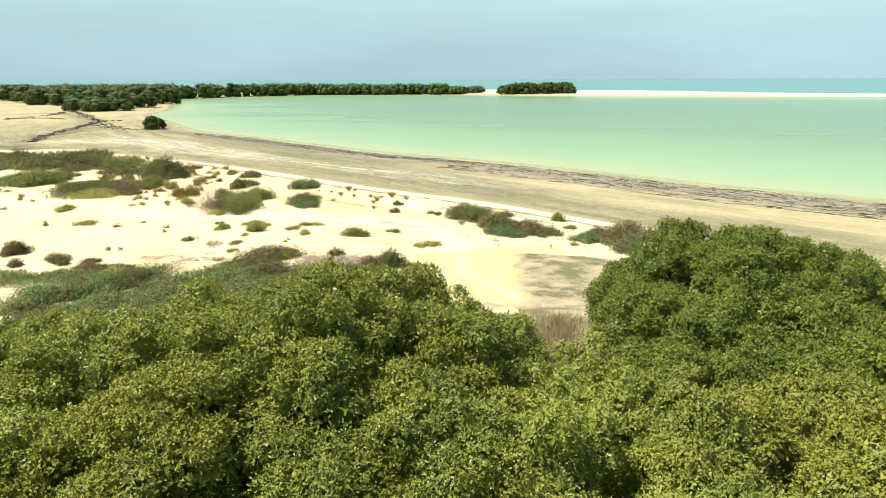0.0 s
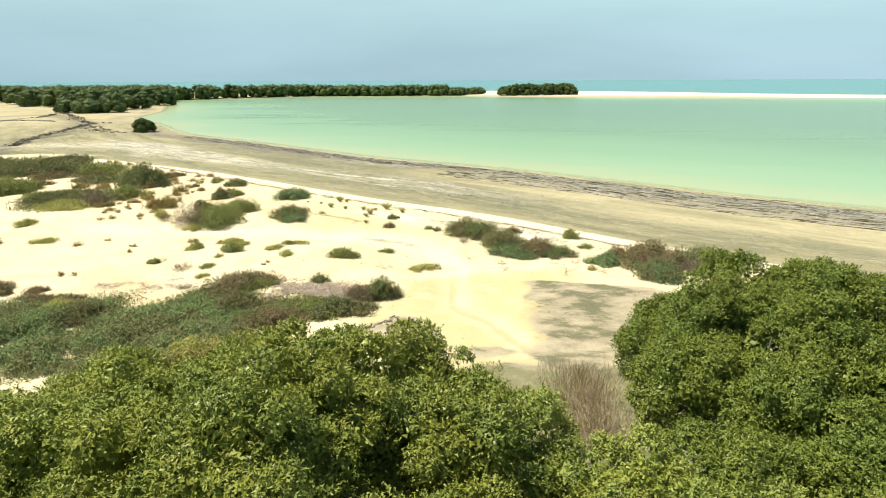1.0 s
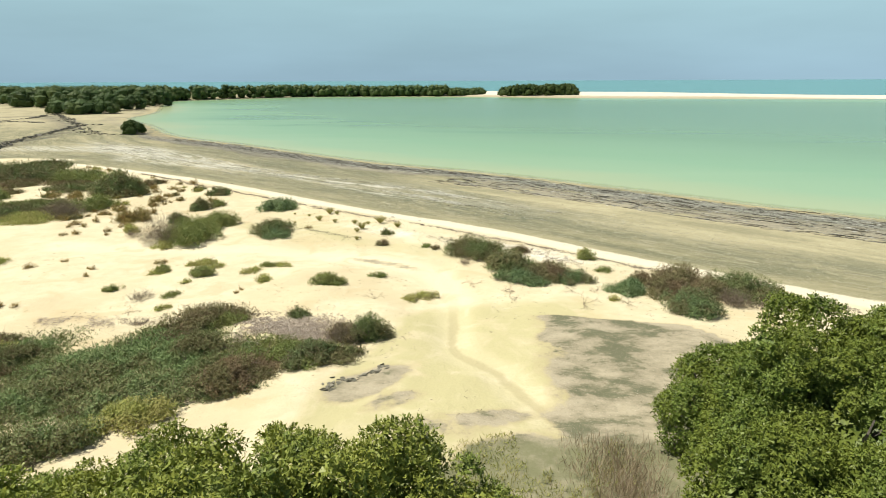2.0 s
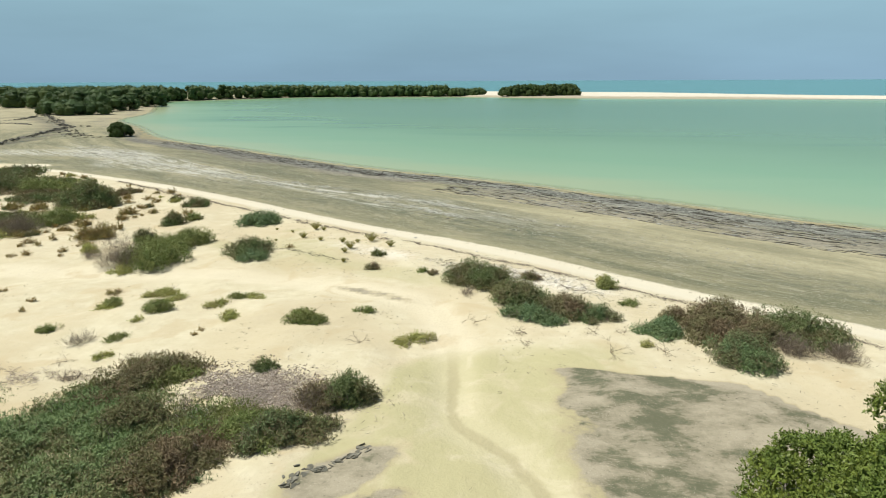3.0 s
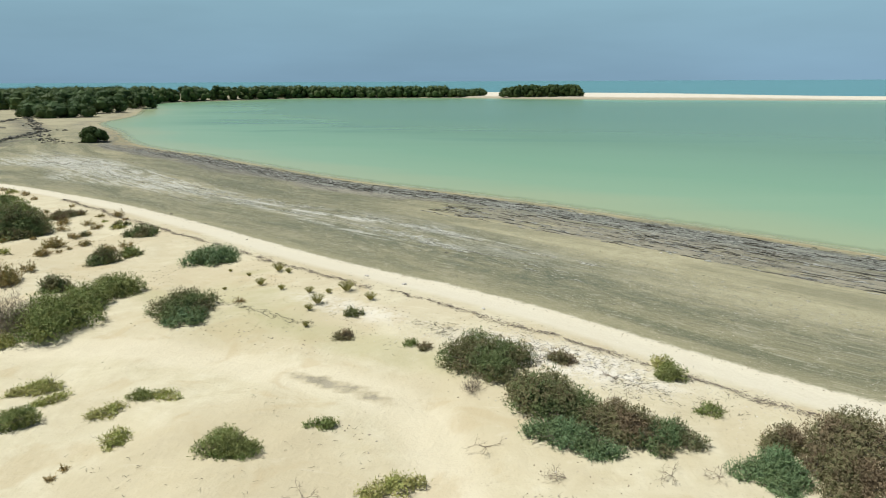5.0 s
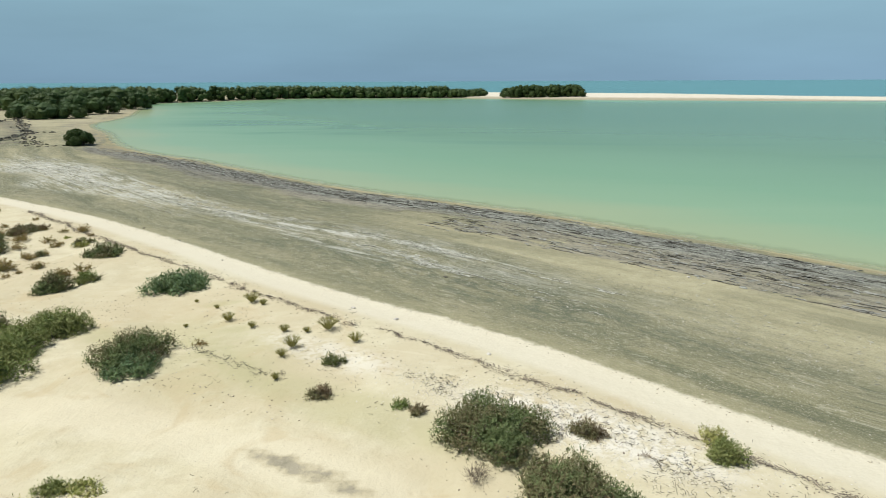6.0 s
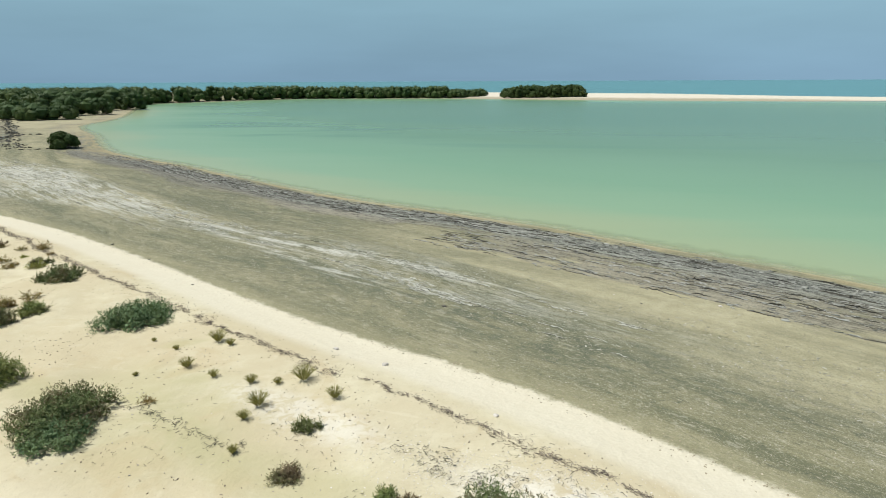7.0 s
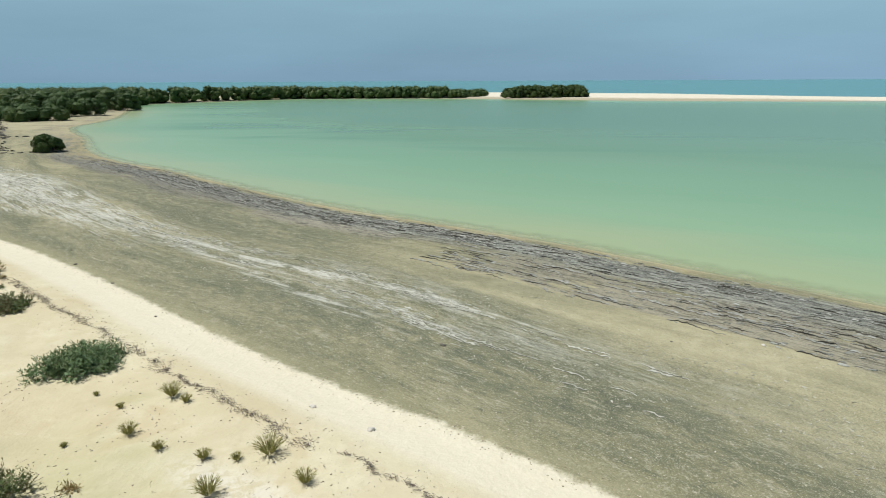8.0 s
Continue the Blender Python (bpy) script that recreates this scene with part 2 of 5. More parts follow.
def ground_material():
    n = Nodes("ground")
    p = n.place()
    s, b, al = n.attribute("lagoon"), n.attribute("bank"), n.attribute("along")
    wet, yel, far, mud = n.attribute("wet"), n.attribute("yellow"), n.attribute("far"), n.attribute("mud")
    coarse, mid, fine, speck = n.grain(p, 0.25, 4), n.grain(p, 1.4, 5, 0.6), n.grain(p, 9.0, 4, 0.65), n.grain(p, 38.0, 2, 0.6)
    # dry sand
    sand = n.ramp(mid, (0.3, (0.565, 0.508, 0.332)), (0.55, (0.615, 0.562, 0.384)), (0.75, (0.66, 0.612, 0.435)))
    sand = n.mix(n.step(coarse, 0.45, 0.7), sand, (0.57, 0.505, 0.335))
    sand = n.mix(n.calc("MULTIPLY", n.step(n.grain(p, 0.11, 4, 0.6, 0.8), 0.44, 0.60), 0.6), sand, (0.535, 0.462, 0.292))
    ripple = n.grain(n.vector(n.calc("MULTIPLY", n.node("ShaderNodeSeparateXYZ", Vector=p).outputs[0], 0.5), n.node("ShaderNodeSeparateXYZ", Vector=p).outputs[1]), 0.9, 6, 0.65, 1.2)
    sand = n.mix(n.step(ripple, 0.54, 0.66, 0.0, 0.4), sand, (0.52, 0.455, 0.30))
    sand = n.mix(n.step(ripple, 0.42, 0.30, 0.0, 0.22), sand, (0.74, 0.69, 0.52))
    lane = n.step(n.attribute("track"), 1.5, 0.5)
    sand = n.mix(n.calc("MULTIPLY", lane, 0.55), sand, (0.70, 0.64, 0.46))
    litter = n.calc("MULTIPLY", n.step(n.grain(p, 5.0, 6, 0.75), 0.60, 0.70), n.step(n.grain(p, 0.45, 2), 0.46, 0.60))
    sand = n.mix(n.calc("MULTIPLY", litter, 0.55), sand, (0.33, 0.27, 0.20))
    sand = n.mix(n.calc("MULTIPLY", n.step(speck, 0.66, 0.74), 0.4), sand, (0.30, 0.25, 0.18))
    stain = n.calc("MULTIPLY", n.step(n.grain(p, 0.42, 4, 0.55, 0.6), 0.55, 0.66), 0.45)
    sand = n.mix(stain, sand, (0.50, 0.405, 0.235))
    crumb = n.calc("MULTIPLY", n.step(n.grain(p, 11.0, 4, 0.7), 0.64, 0.70), n.step(n.grain(p, 0.8, 3), 0.46, 0.58))
    sand = n.mix(n.calc("MULTIPLY", crumb, 0.8), sand, (0.27, 0.22, 0.16))
    sand = n.mix(n.calc("MULTIPLY", yel, n.step(n.grain(p, 0.6, 4, 0.6, 1.0), 0.22, 0.56, 0.25, 1.0)), sand, (0.455, 0.425, 0.238))
    tail = n.step(n.node("ShaderNodeSeparateXYZ", Vector=p).outputs[1], 37.0, 34.0)
    way = n.calc("ADD", n.attribute("track"), n.calc("MULTIPLY", n.calc("SUBTRACT", mid, 0.5), 0.3))
    rut = n.calc("ADD", n.calc("ABSOLUTE", n.attribute("rut")), n.calc("MULTIPLY", n.calc("SUBTRACT", mid, 0.5), 0.45))
    sand = n.mix(n.calc("MULTIPLY", n.calc("MULTIPLY", n.step(way, 1.1, 0.45), tail), 0.25), sand, (0.69, 0.63, 0.44))
    sand = n.mix(n.calc("MULTIPLY", n.calc("MULTIPLY", n.step(rut, 0.30, 0.10), tail), 0.7), sand, (0.40, 0.36, 0.21))
    sand = n.mix(n.calc("MULTIPLY", n.step(b, 2.6, 1.6), 0.8), sand, n.ramp(fine, (0.3, (0.665, 0.618, 0.465)), (0.7, (0.72, 0.675, 0.525))))
    sand = n.mix(n.calc("MULTIPLY", n.attribute("bleach"), n.step(n.grain(p, 2.4, 5, 0.68, 0.6), 0.40, 0.56, 0.1, 0.85)), sand, (0.735, 0.705, 0.595))
    sand = n.mix(far, sand, n.mix(n.step(mid, 0.35, 0.65), (0.62, 0.57, 0.44), (0.74, 0.69, 0.56)))
    # tidal flat: streaks that follow the shore
    run = n.vector(n.calc("MULTIPLY", al, 0.22), s)
    streak = n.grain(run, 0.42, 7, 0.62, 0.5)
    streak2 = n.grain(n.vector(n.calc("MULTIPLY", al, 0.38), s, 7.0), 1.7, 7, 0.72, 0.3)
    fleck = n.grain(n.vector(n.calc("MULTIPLY", al, 0.42), s, 3.0), 3.2, 8, 0.82, 0.6)
    grit2 = n.grain(p, 20.0, 4, 0.8)
    streak3 = n.grain(n.vector(n.calc("MULTIPLY", al, 0.075), s, 11.0), 2.4, 8, 0.72, 0.25)
    grit = n.grain(n.vector(n.calc("MULTIPLY", al, 0.42), s, 5.0), 8.0, 5, 0.78)
    inland = n.calc("MULTIPLY", b, -1.0)
    algae, tan, mats = n.attribute("algae"), n.attribute("tan"), n.attribute("mats")
    flat = n.ramp(streak, (0.38, (0.165, 0.168, 0.098)), (0.5, (0.245, 0.235, 0.136)), (0.62, (0.335, 0.310, 0.185)))
    flat = n.mix(n.calc("MULTIPLY", algae, n.step(streak2, 0.36, 0.62, 1.0, 0.30)), flat, (0.118, 0.130, 0.084))
    flat = n.mix(n.calc("MULTIPLY", tan, n.step(streak, 0.34, 0.6, 0.40, 0.95)), flat, n.ramp(mid, (0.35, (0.385, 0.355, 0.215)), (0.65, (0.455, 0.42, 0.265))))
    bare = n.calc("SUBTRACT", 1.0, n.calc("MULTIPLY", tan, 0.75))
    flat = n.mix(n.calc("MULTIPLY", bare, n.step(fleck, 0.48, 0.36, 0.0, 0.75)), flat, (0.105, 0.115, 0.078))
    flat = n.mix(n.calc("MULTIPLY", bare, n.step(fleck, 0.545, 0.62, 0.0, 0.5)), flat, (0.46, 0.445, 0.335))
    wide = n.step(al, 238.0, 208.0, 1.5, 4.2)
    off = n.calc("ABSOLUTE", n.calc("SUBTRACT", inland, n.step(al, 222.0, 190.0, 7.6, 13.5)))
    off = n.calc("ADD", off, n.calc("MULTIPLY", n.calc("SUBTRACT", streak, 0.5), 3.0))
    crust_band = n.calc("MULTIPLY", n.step(n.calc("DIVIDE", off, wide), 1.25, 0.5), n.calc("MULTIPLY", n.step(al, 176.0, 196.0), n.step(al, 292.0, 258.0)))
    crust = n.calc("MULTIPLY", crust_band, n.step(streak3, n.step(al, 236.0, 200.0, 0.50, 0.44), n.step(al, 236.0, 200.0, 0.54, 0.48), 0.0, 0.9))
    flat = n.mix(n.calc("MULTIPLY", n.calc("MULTIPLY", crust, n.step(al, 222.0, 242.0, 1.0, 0.35)), n.step(fleck, 0.40, 0.54, 0.1, 0.9)), flat, (0.56, 0.555, 0.47))
    for k, (stretch, scale, wide) in enumerate(((0.05, 1.0, 0.060), (0.09, 2.4, 0.045))):
        line = n.calc("ABSOLUTE", n.calc("SUBTRACT", n.grain(n.vector(n.calc("MULTIPLY", al, stretch), s, 61.0 + 9 * k), scale, 7, 0.60, 0.3), 0.5))
        white = n.calc("MULTIPLY", n.step(line, wide, 0.35 * wide), n.calc("MULTIPLY", n.attribute("crust"), n.step(n.grain(run, 1.1, 5, 0.65), 0.40, 0.56)))
        flat = n.mix(n.calc("MULTIPLY", white, n.step(fleck, 0.38, 0.52, 0.35, 1.0)), flat, (0.60, 0.595, 0.51))
    flat = n.mix(n.calc("MULTIPLY", bare, n.step(grit, 0.44, 0.34, 0.0, 0.55)), flat, (0.085, 0.09, 0.065))
    flat = n.mix(n.calc("MULTIPLY", bare, n.step(grit, 0.57, 0.64, 0.0, 0.7)), flat, (0.50, 0.46, 0.35))
    flat = n.mix(n.step(grit2, 0.47, 0.39, 0.0, 0.45), flat, (0.085, 0.09, 0.062))
    flat = n.mix(n.step(grit2, 0.56, 0.63, 0.0, 0.6), flat, (0.50, 0.48, 0.36))
    # weathered mats near the water
    patchy = n.grain(n.vector(n.calc("MULTIPLY", al, 0.16), s, 31.0), 0.9, 6, 0.66, 0.7)
    cover = n.calc("MULTIPLY", mats, n.step(n.calc("ADD", patchy, n.calc("MULTIPLY", n.calc("SUBTRACT", mats, 0.5), 0.30)), 0.44, 0.54))
    slab = n.ramp(streak3, (0.38, (0.185, 0.195, 0.165)), (0.46, (0.265, 0.275, 0.225)), (0.55, (0.335, 0.348, 0.285)), (0.66, (0.39, 0.39, 0.31)))
    slab = n.mix(n.step(n.calc("ADD", s, n.calc("MULTIPLY", patchy, 2.0)), 4.6, 6.4, 0.0, 0.8), slab, (0.345, 0.318, 0.235))
    slab = n.mix(n.step(al, 246.0, 222.0, 0.0, 0.65), slab, (0.20, 0.198, 0.165))
    # near-black contour lines paint in the shadow of cracks between mat plates
    for k, (stretch, scale, wide) in enumerate(((0.10, 1.5, 0.026), (0.15, 3.0, 0.022), (0.22, 6.5, 0.022))):
        edge = n.calc("ABSOLUTE", n.calc("SUBTRACT", n.grain(n.vector(n.calc("MULTIPLY", al, stretch), s, 41.0 + 7 * k), scale, 7, 0.66, 0.7), 0.5))
        slab = n.mix(n.step(edge, wide, 0.3 * wide, 0.0, 0.9 - 0.15 * k), slab, (0.062, 0.062, 0.052))
    flat = n.mix(cover, flat, slab)
    # ochre edge and sea bed
    edge = n.calc("MULTIPLY", n.step(n.calc("ADD", s, n.calc("MULTIPLY", mid, n.step(al, 225.0, 180.0, -1.6, -7.0))), n.step(al, 225.0, 180.0, 0.5, 0.8), -0.4), n.step(n.grain(run, 0.9, 4, 0.6), 0.40, 0.60, 0.05, 0.65))
    flat = n.mix(edge, flat, n.ramp(fine, (0.35, (0.25, 0.205, 0.10)), (0.65, (0.47, 0.405, 0.24))))
    flat = n.mix(n.step(s, 0.5, -1.2), flat, (0.66, 0.66, 0.46))
    left = n.step(al, 175.0, 110.0)
    flat = n.mix(n.calc("MULTIPLY", left, n.step(n.grain(p, 0.12, 5, 0.6), 0.35, 0.6, 0.35, 0.9)), flat, (0.405, 0.368, 0.235))
    creek = n.calc("MULTIPLY", mud, n.step(fine, 0.35, 0.6, 0.5, 1.0))
    flat = n.mix(creek, flat, (0.10, 0.095, 0.08))
    # sand meets flat with a ragged edge
    rag = n.calc("ADD", n.calc("ADD", b, 0.25), n.calc("ADD", n.calc("MULTIPLY", n.calc("SUBTRACT", mid, 0.5), 0.7), n.calc("MULTIPLY", n.calc("SUBTRACT", fine, 0.5), 0.35)))
    flat = n.mix(n.calc("MULTIPLY", n.step(rag, -1.5, -0.1), 0.45), flat, (0.36, 0.335, 0.20))
    colour = n.mix(n.step(rag, -0.18, 0.22), flat, sand)
    colour = n.mix(far, colour, sand)
    colour = n.mix(n.calc("MULTIPLY", far, n.step(n.calc("ADD", s, n.calc("MULTIPLY", coarse, 14.0)), 30.0, 14.0, 0.0, 0.8)), colour, (0.33, 0.285, 0.18))
    # damp hollows
    soak = n.calc("ADD", wet, n.calc("ADD", n.calc("MULTIPLY", n.calc("SUBTRACT", mid, 0.5), 0.8), n.calc("MULTIPLY", n.calc("SUBTRACT", fine, 0.5), 0.2)))
    damp = n.step(soak, 0.42, 0.60)
    px, py = n.node("ShaderNodeSeparateXYZ", Vector=p).outputs[0], n.node("ShaderNodeSeparateXYZ", Vector=p).outputs[1]
    pan = n.grain(n.vector(n.calc("ADD", n.calc("MULTIPLY", px, 0.62), n.calc("MULTIPLY", py, 0.12)), py, 3.0), 0.95, 8, 0.68, 0.1)
    damp_col = n.ramp(n.calc("ADD", pan, n.calc("ADD", n.step(px, 3.2, 5.2, 0.045, -0.03), n.step(px, 6.2, 10.5, 0.0, 0.10))), (0.40, (0.135, 0.140, 0.085)), (0.455, (0.190, 0.184, 0.118)), (0.485, (0.270, 0.246, 0.168)), (0.60, (0.375, 0.338, 0.240)))
    damp_col = n.mix(n.step(fine, 0.42, 0.30, 0.0, 0.5), damp_col, (0.11, 0.105, 0.065))
    damp_col = n.mix(n.calc("MULTIPLY", n.step(speck, 0.64, 0.70), 0.8), damp_col, (0.58, 0.52, 0.41))
    yy = n.node("ShaderNodeSeparateXYZ", Vector=p).outputs[1]
    algae = n.calc("MULTIPLY", n.step(n.calc("ADD", yy, n.calc("MULTIPLY", mid, 1.2)), 26.2, 24.8), n.step(n.grain(p, 2.2, 4, 0.6), 0.3, 0.6, 0.5, 0.95))
    damp_col = n.mix(algae, damp_col, (0.165, 0.172, 0.092))
    colour = n.mix(n.step(soak, 0.22, 0.52, 0.0, 0.55), colour, n.ramp(mid, (0.35, (0.34, 0.285, 0.165)), (0.65, (0.45, 0.385, 0.235))))
    colour = n.mix(damp, colour, damp_col)
    relief = n.calc("MULTIPLY", n.calc("ADD", n.calc("MULTIPLY", n.grain(p, 2.6, 5, 0.6), 0.8), n.calc("MULTIPLY", fine, 0.25)), n.step(rag, 0.0, 1.0, 1.0, 0.55))
    relief = n.calc("ADD", relief, n.calc("MULTIPLY", n.calc("MULTIPLY", cover, streak2), 1.6))
    return n.finish(colour, 0.92, n.bump(relief, 0.65, 0.17), Specular_IOR_Level=0.15)


def water_material():
    n = Nodes("water")
    p = n.place()
    depth, sea = n.calc("MULTIPLY", n.attribute("lagoon"), -1.0), n.attribute("sea")
    drift = n.grain(n.vector(n.calc("MULTIPLY", n.node("ShaderNodeSeparateXYZ", Vector=p).outputs[0], 0.25), n.node("ShaderNodeSeparateXYZ", Vector=p).outputs[1]), 0.03, 4, 0.55, 0.6)
    d = n.calc("ADD", depth, n.calc("MULTIPLY", n.calc("SUBTRACT", drift, 0.5), 26.0))
    colour = n.ramp(n.step(d, -2.0, 120.0), (0.0, (0.330, 0.395, 0.215)), (0.03, (0.245, 0.380, 0.212)), (0.12, (0.196, 0.345, 0.188)), (0.45, (0.150, 0.274, 0.146)), (1.0, (0.134, 0.250, 0.152)))
    wide = n.grain(n.vector(n.calc("MULTIPLY", n.node("ShaderNodeSeparateXYZ", Vector=p).outputs[0], 0.35), n.node("ShaderNodeSeparateXYZ", Vector=p).outputs[1], 9.0), 0.022, 5, 0.6, 1.0)
    colour = n.mix(n.calc("MULTIPLY", n.step(wide, 0.46, 0.60), n.step(depth, 8.0, 30.0, 0.0, 0.6)), colour, (0.115, 0.232, 0.14))
    colour = n.mix(n.step(sea, 10.0, -30.0), colour, (0.080, 0.255, 0.262))
    ripple = n.calc("ADD", n.grain(p, 1.6, 3, 0.6), n.calc("MULTIPLY", n.grain(p, 0.2, 3, 0.6), 1.5))
    n.finish(colour, 0.26, n.bump(ripple, 0.05, 0.06), IOR=1.33, Specular_IOR_Level=0.35)
    n.put(n.bsdf.inputs["Alpha"], n.step(n.calc("ADD", n.calc("MAXIMUM", depth, n.calc("MULTIPLY", sea, -1.0)), n.calc("MULTIPLY", n.calc("SUBTRACT", n.grain(p, 0.7, 4, 0.6), 0.5), 2.2)), -0.4, 2.2, 0.35, 1.0))
    return n.material


def leaf_material(name, a, b, c, patch=None, gloss=0.5, patch_scale=0.8, shine=0.12):
    """Leaves: three tones leaf by leaf, patches of another tone by place."""
    n = Nodes(name)
    geo = n.tree.nodes.new("ShaderNodeNewGeometry")
    rand = geo.outputs["Random Per Island"]
    a = tuple(0.68 * u + 0.32 * v for u, v in zip(a, b))
    c = tuple(0.72 * u + 0.28 * v for u, v in zip(c, b))
    colour = n.ramp(rand, (0.0, a), (0.55, b), (1.0, c))
    if patch:
        spot = n.step(n.grain(geo.outputs["Position"], patch_scale, 4, 0.6, 0.5), 0.43, 0.53)
        colour = n.mix(n.calc("MULTIPLY", spot, n.step(rand, 0.0, 0.8, 1.0, 0.35)), colour, patch)
    colour = n.mix(n.step(n.grain(geo.outputs["Position"], 30.0, 2), 0.3, 0.8, 0.0, 0.25), colour, (c[0] * 1.2, c[1] * 1.1, c[2]))
    n.finish(colour, gloss, Specular_IOR_Level=shine)
    glow = n.node("ShaderNodeBsdfTranslucent", Color=n.mix(0.5, colour, (c[0], c[1] * 1.1, c[2] * 0.6)))
    blend = n.node("ShaderNodeMixShader", i0=0.10, i1=n.bsdf.outputs[0], i2=glow.outputs[0])
    n.tree.links.new(blend.outputs[0], n.tree.nodes["Material Output"].inputs[0])
    return n.material


def bark_material(name, a, b):
    n = Nodes(name)
    p = n.place()
    g = n.grain(p, 14.0, 4, 0.7)
    return n.finish(n.ramp(g, (0.3, a), (0.7, b)), 0.9, n.bump(g, 0.5, 0.02))


def scrap_material(name, a, b, c):
    n = Nodes(name)
    geo = n.tree.nodes.new("ShaderNodeNewGeometry")
    g = n.grain(geo.outputs["Position"], 7.0, 5, 0.7)
    colour = n.ramp(geo.outputs["Random Per Island"], (0.0, a), (0.5, b), (1.0, c))
    colour = n.mix(n.step(g, 0.35, 0.7, 0.0, 0.5), colour, a)
    return n.finish(colour, 0.9, n.bump(g, 0.6, 0.03), Specular_IOR_Level=0.2)


GROUND, WATER = ground_material(), water_material()
DEEP = leaf_material("mangrove_leaf_deep", (0.052, 0.090, 0.019), (0.114, 0.170, 0.034), (0.238, 0.304, 0.076), (0.158, 0.194, 0.033), 0.42, 0.6, 0.16)
MANGROVE = [leaf_material("mangrove_leaf_dark", (0.072, 0.110, 0.026), (0.150, 0.207, 0.046), (0.310, 0.362, 0.096), (0.225, 0.250, 0.044), 0.40, 0.6, 0.16),
            leaf_material("mangrove_leaf_light", (0.104, 0.152, 0.038), (0.196, 0.264, 0.060), (0.325, 0.392, 0.112), (0.262, 0.290, 0.054), 0.42, 0.6, 0.16),
            leaf_material("mangrove_leaf_yellow", (0.104, 0.145, 0.034), (0.186, 0.236, 0.052), (0.298, 0.345, 0.096), (0.245, 0.252, 0.043), 0.45, 0.6, 0.16)]
FAR_LEAF = leaf_material("far_mangrove_leaf", (0.028, 0.058, 0.022), (0.052, 0.094, 0.031), (0.096, 0.148, 0.050), (0.076, 0.104, 0.030), 0.6, 0.08)
LOOKS = {
    "green": leaf_material("saltbush_green", (0.116, 0.165, 0.053), (0.188, 0.240, 0.079), (0.290, 0.344, 0.118), (0.231, 0.234, 0.086), 0.6, 1.2),
    "blue": leaf_material("saltbush_blue_green", (0.092, 0.156, 0.076), (0.148, 0.230, 0.108), (0.232, 0.328, 0.165), (0.155, 0.205, 0.088), 0.6, 1.2),
    "olive": leaf_material("saltbush_olive", (0.210, 0.243, 0.070), (0.332, 0.360, 0.110), (0.469, 0.486, 0.169), (0.372, 0.337, 0.141), 0.65, 1.4),
    "mixed": leaf_material("saltbush_mixed", (0.086, 0.124, 0.050), (0.140, 0.186, 0.074), (0.225, 0.276, 0.114), (0.180, 0.130, 0.076), 0.65, 0.9),
    "heath": leaf_material("saltbush_patchy", (0.082, 0.135, 0.062), (0.138, 0.205, 0.088), (0.222, 0.302, 0.135), (0.165, 0.118, 0.070), 0.65, 0.75),
    "mat": leaf_material("creeping_saltbush", (0.112, 0.182, 0.078), (0.184, 0.268, 0.114), (0.285, 0.372, 0.160), (0.200, 0.165, 0.086), 0.65, 0.6),
    "brown": leaf_material("dry_saltbush", (0.128, 0.096, 0.058), (0.205, 0.158, 0.094), (0.310, 0.245, 0.150), (0.158, 0.182, 0.076), 0.75, 0.9),
    "rust": leaf_material("seablite", (0.156, 0.149, 0.056), (0.258, 0.218, 0.083), (0.374, 0.328, 0.126), (0.312, 0.203, 0.082), 0.65, 2.0),
    "dark": leaf_material("dark_seablite", (0.094, 0.118, 0.048), (0.149, 0.172, 0.066), (0.234, 0.258, 0.096), None, 0.65),
    "dead": leaf_material("dead_twigs", (0.125, 0.100, 0.078), (0.195, 0.163, 0.127), (0.310, 0.262, 0.205), None, 0.85),
    "grass": leaf_material("grass_blades", (0.23, 0.225, 0.075), (0.33, 0.32, 0.115), (0.45, 0.42, 0.19), None, 0.7),
    "reed": leaf_material("dry_reed", (0.235, 0.180, 0.115), (0.390, 0.315, 0.220), (0.620, 0.540, 0.420), None, 0.8),
}
BARK = bark_material("mangrove_bark", (0.10, 0.085, 0.065), (0.26, 0.235, 0.195))
DRY_WOOD = bark_material("dry_wood", (0.20, 0.16, 0.11), (0.34, 0.28, 0.20))
STEM = bark_material("shrub_stem", (0.10, 0.075, 0.055), (0.24, 0.195, 0.15))
SLAB = scrap_material("weathered_mat", (0.17, 0.172, 0.145), (0.315, 0.322, 0.275), (0.45, 0.455, 0.395))
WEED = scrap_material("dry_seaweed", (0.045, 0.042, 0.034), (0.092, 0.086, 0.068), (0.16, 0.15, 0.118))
CRUST = scrap_material("salt_crust", (0.31, 0.31, 0.25), (0.46, 0.46, 0.38), (0.58, 0.58, 0.49))
RUBBLE = scrap_material("mat_rubble", (0.06, 0.058, 0.048), (0.13, 0.125, 0.10), (0.26, 0.25, 0.21))
SHELL = scrap_material("shell_chips", (0.30, 0.27, 0.20), (0.50, 0.46, 0.37), (0.68, 0.64, 0.56))


# ---- ground and water ----
def graded(points, steps, reach):
    """Rows of a grid: steps[i] apart between points[i] and points[i + 1], then ever wider out to the reach."""
    out = []
    for a, b, st in zip(points[:-1], points[1:], steps):
        out.extend(np.linspace(a, b, max(2, int(round((b - a) / st))), endpoint=False))
    out.append(points[-1])
    for sign, k in ((-1, 0), (1, -1)):
        at, st, extra = out[k], 4.0, []
        limit = reach[0] if sign < 0 else reach[1]
        while sign * (limit - at) > 0:
            at += sign * st
            st *= 1.25
            extra.append(at)
        out = extra[::-1] + out if sign < 0 else out + extra
    return np.array(out)


